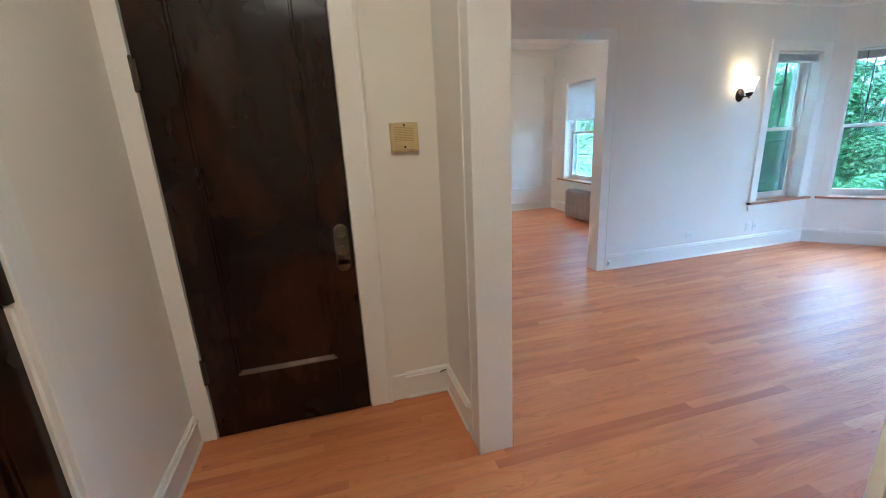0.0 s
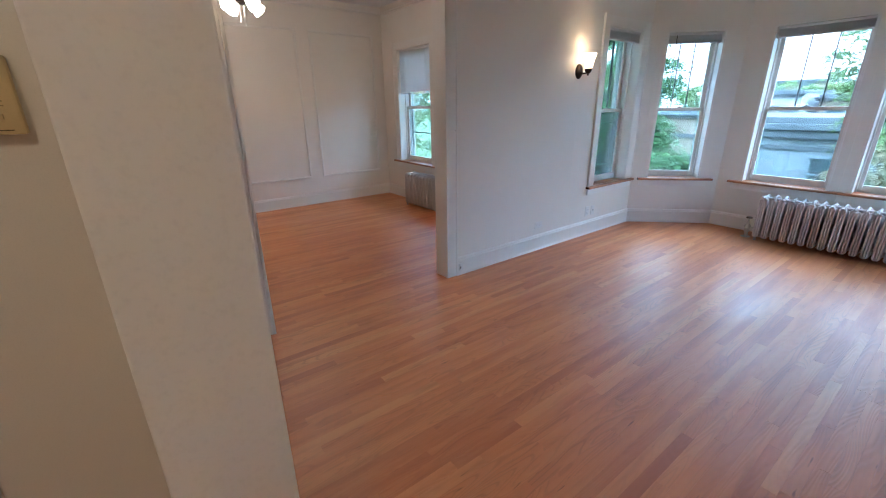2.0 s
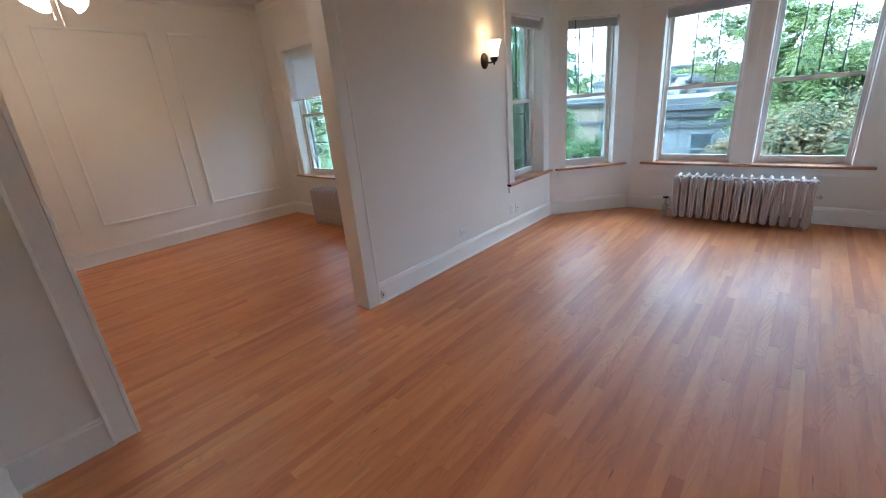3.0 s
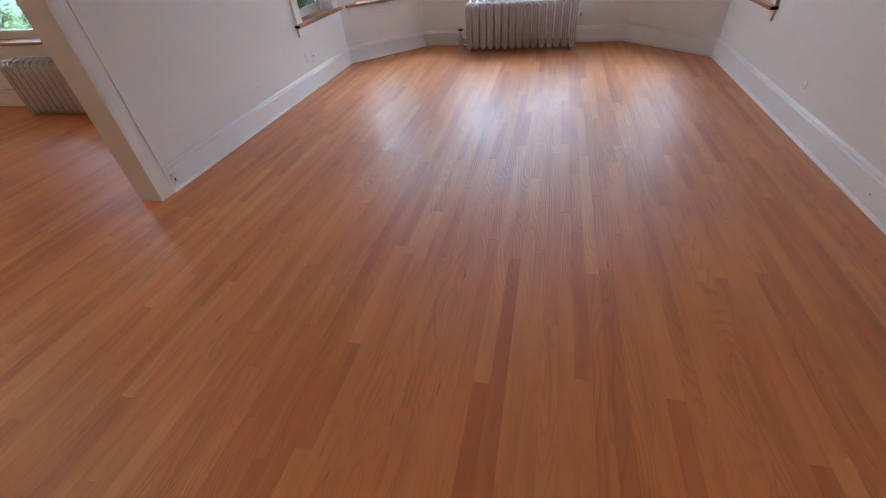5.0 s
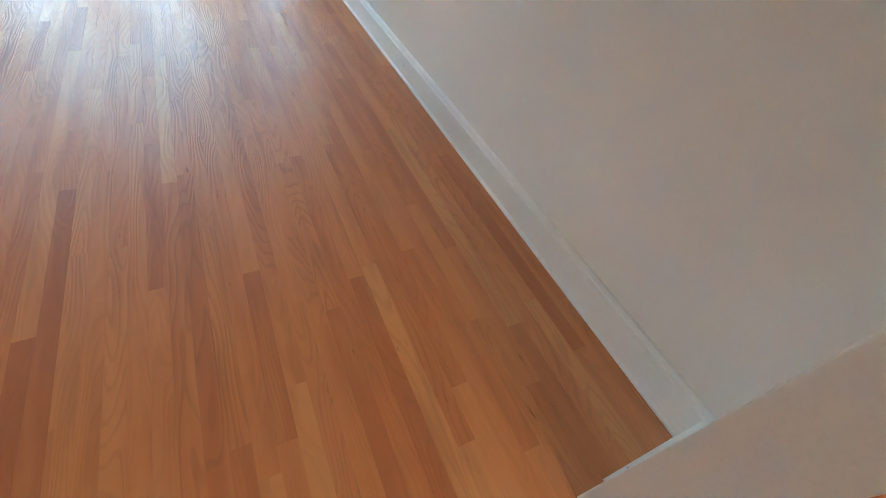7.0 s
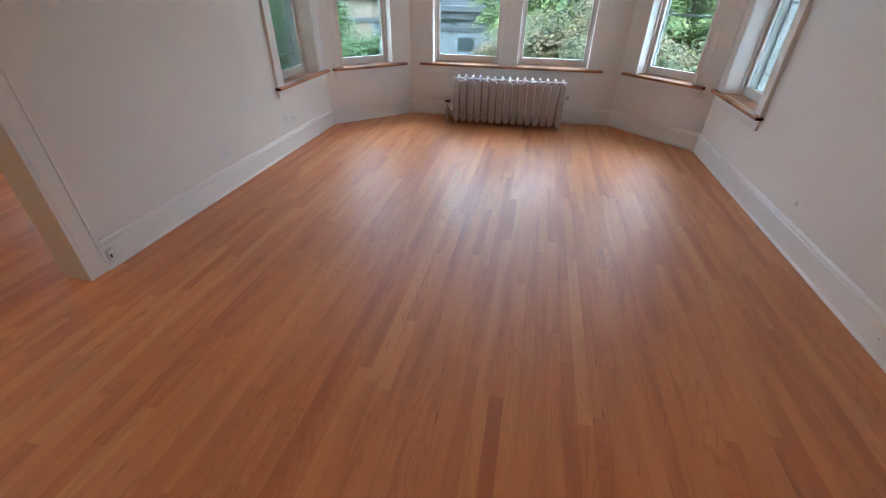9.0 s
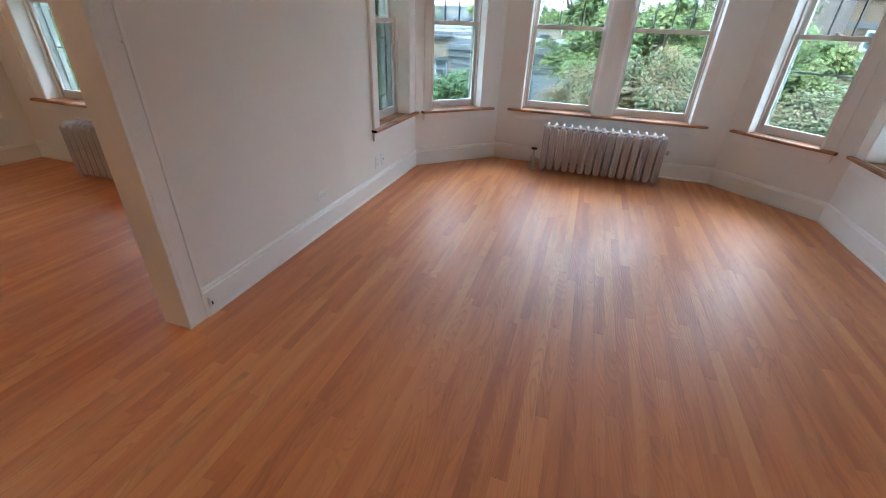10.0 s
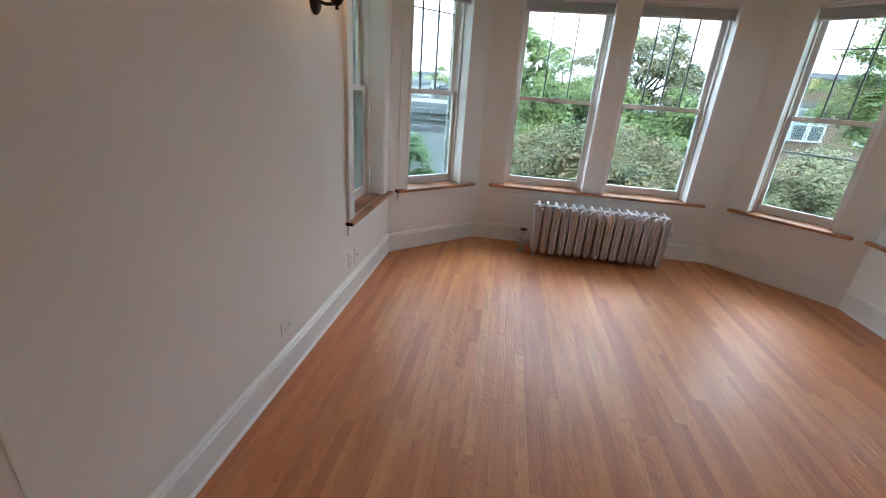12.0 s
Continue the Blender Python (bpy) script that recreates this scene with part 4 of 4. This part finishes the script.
for x, z in ((0.0, 0.060), (0.0, -0.052)):
    part("screw", moved(lathe([(0.006, 0.0318), (0.006, 0.0345), (0.004, 0.0355)], 12, "Y"), pose(x, 0, z)), DARK, intercom)
# flat strip as well, groove shade painted with a dark tone
part("lower_groove", solid(((-0.056, -0.0327, -0.0665), (0.056, -0.0318, -0.0645))), BRASS, intercom)


cable_end = thing("cable_end", pose(0.586, 2.221, 0.150), "cut cable ends sticking out of the baseboard corner", "cable")
part("sheath", tube([(0.004, 0.004, 0.0), (-0.020, -0.006, 0.006), (-0.045, -0.012, 0.002)], 0.0035, 8), DARK, cable_end, smooth=True)
part("wire", tube([(0.004, 0.002, -0.010), (-0.018, -0.012, -0.014), (-0.032, -0.016, -0.024)], 0.0025, 8), WHITE_PLASTIC, cable_end, "short white wire", smooth=True)


def outlet(m, wide, label):
    root = thing("wall_outlet", m, label, "outlet", group="wall outlets")
    a, b = (0.058, 0.036) if wide else (0.036, 0.058)
    part("cover_plate", solid(((-a, -0.006, -b), (a, 0.0, b)), round_by=0.003), WHITE_PLASTIC, root)
    for s in (-1, 1):
        c = (s * 0.02, 0) if wide else (0, s * 0.02)
        part("socket", moved(lathe([(0.0155, 0.0055), (0.0155, 0.0078), (0.014, 0.0085)], 18, "Y"), pose(c[0], 0, c[1])), WHITE_PLASTIC, root)
        for d in (-0.005, 0.005):
            sx, sz = (0.004, 0.0012) if wide else (0.0012, 0.004)
            px, pz = (c[0], c[1] + d) if wide else (c[0] + d, c[1])
            part("slot", solid(((px - sx, -0.0089, pz - sz), (px + sx, -0.0080, pz + sz))), DARK, root)
    return root


outlet(pose(4.09, NORTH, 0.285), True, "white double wall outlet above the baseboard")
outlet(pose(4.985, NORTH, 0.295), False, "white wall outlet beside the window")
jack = thing("cable_jack", pose(5.10, NORTH, 0.292), "narrow white cable jack plate on the wall", "wall plate")
part("cover_plate", solid(((-0.035, -0.006, -0.057), (0.035, 0.0, 0.057)), round_by=0.003), WHITE_PLASTIC, jack)
part("connector", lathe([(0.006, 0.004), (0.006, 0.016), (0.003, 0.017)], 12, "Y"), STEEL, jack)
stub = thing("capped_pipe", pose(4.15, SOUTH, 0.285, 0, 0, 180), "small white round cover plate low on the wall", "wall plate")
part("cover_plate", lathe([(0.026, 0.0), (0.024, 0.007), (0.012, 0.012)], 20, "Y"), WHITE_PLASTIC, stub, smooth=True)
part("screw", lathe([(0.005, 0.011), (0.004, 0.014)], 10, "Y"), STEEL, stub)
box_jack = thing("phone_jack", pose(2.965, NORTH - 0.016, 0.085), "old white surface phone jack on the baseboard", "wall jack")
part("housing", solid(((-0.022, -0.022, -0.032), (0.022, 0.0, 0.032)), round_by=0.004), WHITE_PLASTIC, box_jack)
part("socket", solid(((-0.016, -0.0225, -0.014), (-0.006, -0.021, 0.008))), BRASS, box_jack)


# ---- side room ----
def wall_panel(x0, x1, z0, z1):
    root = thing("wall_moulding", pose(0, FAR_N, 0), "white applied panel moulding on the wall", "moulding", group="panel mouldings", kind="structure")
    t = 0.032
    for a, b in (((x0, z0), (x1, z0 + t)), ((x0, z1 - t), (x1, z1)), ((x0, z0 + t), (x0 + t, z1 - t)), ((x1 - t, z0 + t), (x1, z1 - t))):
        part("moulding", solid(((a[0], -0.024, a[1]), (b[0], 0.0, b[1])), round_by=0.009), TRIM, root)


for x0, x1 in ((3.20, 4.28), (1.93, 3.01), (0.66, 1.74), (-0.61, 0.47)):
    wall_panel(x0, x1, 0.43, 2.62)
fan_light = thing("ceiling_light", pose(1.90, 5.97, CEIL), "ceiling light with lit frosted glass bells and pull chains", "ceiling light")
part("canopy", lathe([(0.07, 0.0), (0.065, -0.03), (0.02, -0.06)], 24), BRONZE, fan_light, smooth=True)
part("rod", tube([(0, 0, -0.05), (0, 0, -0.45)], 0.012, 12), BRONZE, fan_light, smooth=True)
part("hub", lathe([(0.02, -0.40), (0.085, -0.42), (0.09, -0.47), (0.05, -0.52), (0.012, -0.535)], 24), BRONZE, fan_light, smooth=True)
for k in range(4):
    a = k * 90 + 20
    arm = part("shade", moved(lathe([(0.026, 0.0), (0.034, 0.02), (0.050, 0.07), (0.068, 0.12), (0.064, 0.118), (0.03, 0.02)], 20), pose(0.10 * math.cos(radians(a)), 0.10 * math.sin(radians(a)), -0.49, 0, 125, a)), BOWL, fan_light, smooth=True)
for x, z in ((0.012, -0.70), (-0.03, -0.66)):
    part("pull_chain", tube([(x, 0, -0.53), (x, 0, z)], 0.0025, 6), STEEL, fan_light)
    part("chain_end", moved(lathe([(0.003, 0.0), (0.008, -0.012), (0.004, -0.03)], 10), pose(x, 0, z)), WHITE_PLASTIC, fan_light, smooth=True)
# hall ceiling light that warms the entry
hall_light = thing("ceiling_light", pose(-0.1, 0.3, CEIL), "round frosted flush ceiling light, lit warm", "ceiling light")
part("canopy", lathe([(0.15, 0.0), (0.15, -0.02), (0.13, -0.025)], 28), BRONZE, hall_light, smooth=True)
part("shade", lathe([(0.13, -0.022), (0.125, -0.05), (0.09, -0.085), (0.03, -0.10)], 28), HALL_BOWL, hall_light, smooth=True)


# ---- outside ----
GROUND = -5.0
structure("ground", solid(((-300, -300, GROUND - 0.5), (400, 300, GROUND))), GRASS, "green lawn reaching into the distance", "ground")
structure("road", solid(((16.0, -200, GROUND - 0.3), (23.0, 200, GROUND + 0.01))), ASPHALT, "dark asphalt street", "road")
structure("pavement", solid(((13.2, -200, GROUND - 0.3), (14.8, 200, GROUND + 0.12))), CONCRETE, "concrete pavement along the street", "pavement")


def tree(m, height, spread_r, crown_z, leaf_mat, label, leaves=7000, leaf=0.15, seed=1, squash=0.85, clump=0.125, n=64):
    """Trunk with limbs and a crown of clumped leaves."""
    rng = np.random.default_rng(seed)
    root = thing("tree", m, label, "tree", group="street trees")
    limbs = [tube([(0, 0, 0), (0.05, 0.02, crown_z * 0.5), (0.0, 0.08, crown_z), (0.1, 0, height * 0.8)], [0.22, 0.17, 0.13, 0.04], 8)]
    clumps = []
    for i in range(n):
        d = rng.normal(size=3)
        d /= np.linalg.norm(d)
        r = spread_r * rng.uniform(0.45, 1.0)
        c = np.array([d[0] * r, d[1] * r, crown_z + d[2] * r * squash + spread_r * 0.25])
        clumps.append(c)
        if i % 4 == 0:
            z0 = crown_z * rng.uniform(0.75, 1.1)
            mid = (0.5 * c[0], 0.5 * c[1], 0.4 * z0 + 0.6 * c[2] - 0.2)
            limbs.append(tube([(0, 0.05, z0), mid, tuple(c)], [0.08, 0.05, 0.015], 6))
    part("trunk", joined(*limbs), BARK, root, smooth=True)
    # each clump is a drooping spray: leaves spread flat, tips hanging, the next spray in its shade
    clumps = np.array(clumps)
    pick = rng.integers(0, n, leaves)
    wide = rng.normal(size=(leaves, 3)) * spread_r * clump * np.array([1.0, 1.0, 0.34])
    far = np.hypot(wide[:, 0], wide[:, 1])
    wide[:, 2] -= 0.45 * far ** 2 / (spread_r * clump * 2)
    centre = clumps[pick] + wide
    out = np.stack([wide[:, 0], wide[:, 1], far + spread_r * clump * 0.8], axis=1)
    out = out / np.linalg.norm(out, axis=1)[:, None] + rng.normal(size=(leaves, 3)) * 0.33
    u = np.cross(out, rng.normal(size=(leaves, 3)))
    u /= np.linalg.norm(u, axis=1)[:, None]
    v = np.cross(u, out)
    v /= np.linalg.norm(v, axis=1)[:, None]
    size = leaf * rng.uniform(0.6, 1.25, leaves)[:, None]
    quad = np.stack([centre - u * size, centre - v * size * 0.45 + u * size * 0.1, centre + u * size, centre + v * size * 0.45 + u * size * 0.1], axis=1).reshape(-1, 3)
    data = bpy.data.meshes.new("crown")
    faces = np.arange(leaves * 4).reshape(-1, 4)
    data.from_pydata(quad.tolist(), [], faces.tolist())
    data.materials.append(leaf_mat)
    data.update()
    crown = new("crown", data)
    crown.parent = root
    return root


G = GROUND
tree(pose(13.6, 0.5, G), 5.4, 2.9, 3.5, MAPLE, "broad street tree with brownish turning leaves", 125000, 0.052, 1, 0.66, 0.095, 230)
tree(pose(13.2, -4.1, G), 5.0, 2.7, 3.4, TAWNY, "low street tree with yellow and tan leaves", 95000, 0.052, 2, 0.66, 0.095, 200)
tree(pose(20.5, 2.9, G), 10.5, 2.3, 6.6, GREEN, "tall yellow green street tree with open crown", 15000, 0.09, 3, 1.15, 0.11, 64)
tree(pose(20.5, -1.9, G), 9.6, 2.6, 6.2, TAWNY, "tall street tree with green and tan turning leaves", 26000, 0.085, 4, 1.0, 0.10, 90)
tree(pose(17.5, 0.6, G), 7.0, 2.6, 5.0, GREEN, "yellow green street tree behind the broad one", 36000, 0.075, 11, 0.75, 0.11, 90)
tree(pose(17.5, -2.9, G), 7.2, 2.0, 5.0, GREEN, "green street tree behind the low one", 30000, 0.075, 17, 0.8, 0.11, 90)
tree(pose(19.0, -10.0, G), 10.5, 2.7, 7.2, GREEN, "tall green street tree", 28000, 0.085, 5, 1.0, 0.10, 80)
tree(pose(11.4, 5.5, G), 4.6, 1.45, 4.1, BRIGHT, "small bright green tree", 30000, 0.05, 6, 0.8, 0.12, 70)
tree(pose(13.2, 8.5, G), 8.6, 2.0, 5.5, BRIGHT, "slender tall green tree at the street", 42000, 0.06, 16, 1.5, 0.12, 110)
tree(pose(12.0, 12.5, G), 11, 3.6, 6.4, GREEN, "tall green tree beside the building", 34000, 0.085, 7, 1.0, 0.10, 90)
tree(pose(18.0, 11.7, G), 8.6, 2.2, 6.3, BRIGHT, "tall bright green tree", 26000, 0.08, 8, 1.0, 0.10, 70)
tree(pose(9.0, 17.5, G), 10, 3.4, 6.0, GREEN, "tall green tree beside the building", 30000, 0.085, 9, 1.0, 0.10, 90)
tree(pose(11.5, -11.0, G), 10, 3.2, 6.2, GREEN, "tall green tree beside the building", 28000, 0.085, 10, 1.0, 0.10, 90)
for x, y, k in ((46.0, 4.5, 12), (52.0, 10.5, 13), (60.0, 17.0, 14), (58.0, 24.0, 15)):
    tree(pose(x, y, G), 8.0, 3.4, 5.2, GREEN, "distant green tree behind the roofs", 9000, 0.20, k, 0.8, 0.13, 60)


def far_building(m, width, deep, height, wall_mat, label, rows, window_size, columns, cornice=0.5, trim=None):
    """A flat-roofed house across the street; local x along its front, y away, base at z 0."""
    root = thing("apartment_building", m, label, "building", group="buildings across the street")
    front = part("wall", solid(((0, 0, 0), (width, deep, height))), wall_mat, root)
    part("cornice", solid(((-0.15, -0.30, height - cornice), (width + 0.15, 0.1, height - cornice * 0.55)), ((-0.25, -0.45, height - cornice * 0.55), (width + 0.25, 0.1, height - cornice * 0.2)), ((-0.05, -0.12, height - cornice * 0.2), (width + 0.05, deep, height + 0.12)), round_by=0.03), LIMESTONE, root)
    part("belt_course", solid(((-0.05, -0.10, height - 1.35), (width + 0.05, 0.02, height - 1.15)), round_by=0.02), LIMESTONE, root)
    for z in rows:
        for c in columns:
            ww, wh = window_size
            win = part("window", solid(((c - ww / 2 - 0.08, -0.06, z - 0.08), (c - ww / 2, 0.02, z + wh + 0.1)), ((c + ww / 2, -0.06, z - 0.08), (c + ww / 2 + 0.08, 0.02, z + wh + 0.1)),
                                       ((c - ww / 2, -0.061, z + wh), (c + ww / 2, 0.02, z + wh + 0.1)), ((c - ww / 2 - 0.12, -0.12, z - 0.14), (c + ww / 2 + 0.12, 0.02, z - 0.081)), ((c - ww / 2, -0.04, z + wh * 0.48), (c + ww / 2, 0.02, z + wh * 0.54))), trim or FAR_FRAME, root)
            part("pane", solid(((c - ww / 2, -0.02, z), (c + ww / 2, 0.015, z + wh))), FAR_GLASS, win)
    return root


far_building(pose(25.5, 9.6, G, 0, 0, -90), 6.6, 8, 5.65, STONE_FRONT, "two-storey grey stone house with a heavy dark cornice", (-0.6, 2.5), (0.9, 1.5), (1.2, 4.15), 0.8)
far_building(pose(25.7, 16.7, G, 0, 0, -90), 7.0, 8, 5.95, TAN_BRICK, "two-storey tan brick house with a flat roof", (0.6, 3.7), (0.6, 0.95), (1.2, 3.6, 6.4), 0.3)
far_building(pose(25.5, 26.0, G, 0, 0, -90), 8.0, 10, 6.6, TAN_BRICK, "two-storey tan brick house with a flat roof", (0.9, 3.7), (1.0, 1.5), (1.5, 4.0, 6.5), 0.5)
far_building(pose(25.5, 2.4, G, 0, 0, -90), 8.5, 10, 6.0, TAN_BRICK, "two-storey tan brick house behind the trees", (0.9, 3.7), (1.0, 1.5), (1.5, 4.2, 6.9), 0.5)
far_building(pose(25.0, -7.4, G, 0, 0, -90), 9.0, 10, 8.2, BROWN_TILE, "brown shingled house with a row of white windows", (1.6, 5.45), (0.56, 1.25), (1.1, 2.6, 3.35, 4.1, 6.2), 0.3, STORM)
far_building(pose(37.0, 15.5, G, 0, 0, -90), 6.0, 8, 7.0, PALE_STUCCO, "pale house standing behind the flat roofs", (2.0, 5.0), (0.9, 1.1), (1.2, 2.8, 4.6), 0.3)
far_building(pose(39.0, 9.0, G, 0, 0, -90), 4.0, 8, 6.7, TAN_BRICK, "tan brick house standing behind the flat roofs", (2.0, 4.8), (0.9, 1.1), (1.0, 2.8), 0.3)
far_building(pose(78.0, 30.0, G, 0, 0, -90), 14.0, 12, 9.0, TAN_BRICK, "far flat-roofed brick block on the skyline", (1.0, 4.4, 7.0), (1.2, 1.5), (2.0, 5.0, 8.0, 11.0), 0.4)
far_building(pose(84.0, 14.0, G, 0, 0, -90), 16.0, 12, 8.0, LIMESTONE, "far grey block on the skyline", (1.0, 4.4), (1.2, 1.5), (2.0, 5.0, 8.0, 11.0, 14.0), 0.4)


# ---- floor strips ----
STRIP_W = 0.0572
LENGTHS = (0.42, 0.62, 0.85, 1.15, 1.5, 1.9)


def strip_verts(length):
    """A strip from 0 to length along x, its top at z 0, with a fine chamfer along its edges."""
    g, c = 0.0001, 0.0004
    lo = [(g, g), (length - g, g), (length - g, STRIP_W - g), (g, STRIP_W - g)]
    hi = [(g + c, g + c), (length - g - c, g + c), (length - g - c, STRIP_W - g - c), (g + c, STRIP_W - g - c)]
    verts = [(x, y, -0.018) for x, y in lo] + [(x, y, -c * 0.6) for x, y in lo] + [(x, y, 0.0) for x, y in hi]
    faces = []
    for k in (0, 4):
        for i in range(4):
            j = (i + 1) % 4
            faces.append((k + i, k + j, k + 4 + j, k + 4 + i))
    faces.append((8, 9, 10, 11))
    return verts, faces


strip_mesh = {}
for length in LENGTHS:
    verts, faces = strip_verts(length)
    data = bpy.data.meshes.new("floor_strip")
    data.from_pydata(verts, [], faces)
    data.materials.append(STRIP)
    strip_mesh[length] = data


def floor_ends(y):
    """Where a row of strips starts and ends at this y."""
    if y > NORTH + 0.02:
        return FAR_W, FAR_E + 0.02
    if y > NORTH - 0.765:
        return -0.95, BAY + (NORTH - y) + 0.05
    if y > BAY_S:
        return -0.95, FRONT + 0.02
    if y > SOUTH - 0.02:
        return -0.95, BAY + (y - SOUTH) + 0.05
    return -0.95, 0.75


rng = random.Random(7)
rest_v, rest_f = [], []
count = 0
rows_n = int((FAR_N + 0.05 + 1.62) / STRIP_W)
for r in range(rows_n):
    y = -1.62 + r * STRIP_W
    x0, x1 = floor_ends(y + STRIP_W / 2)
    x = x0
    first_cut = rng.uniform(0.15, 0.9)
    while x < x1 - 0.02:
        length = rng.choice(LENGTHS) if x > x0 else first_cut
        length = length if x + length < x1 - 0.2 else x1 - x
        near = -0.1 < y < 3.8 and 0.9 < x + length / 2 < 4.4 and count < 300 and length in strip_mesh
        if near:
            ob = new("floor_strip", strip_mesh[length])
            ob.location = (x, y, 0)
            ob.parent = subfloor
            count += 1
        else:
            verts, faces = strip_verts(length)
            k = len(rest_v)
            rest_v += [(vx + x, vy + y, vz) for vx, vy, vz in verts]
            rest_f += [tuple(i + k for i in f) for f in faces]
        x += length
data = bpy.data.meshes.new("floor_strips")
data.from_pydata(rest_v, [], rest_f)
data.materials.append(STRIP_REST)
rest = new("floor_strips", data)
rest.parent = subfloor
tagged(rest, kind="stuff")
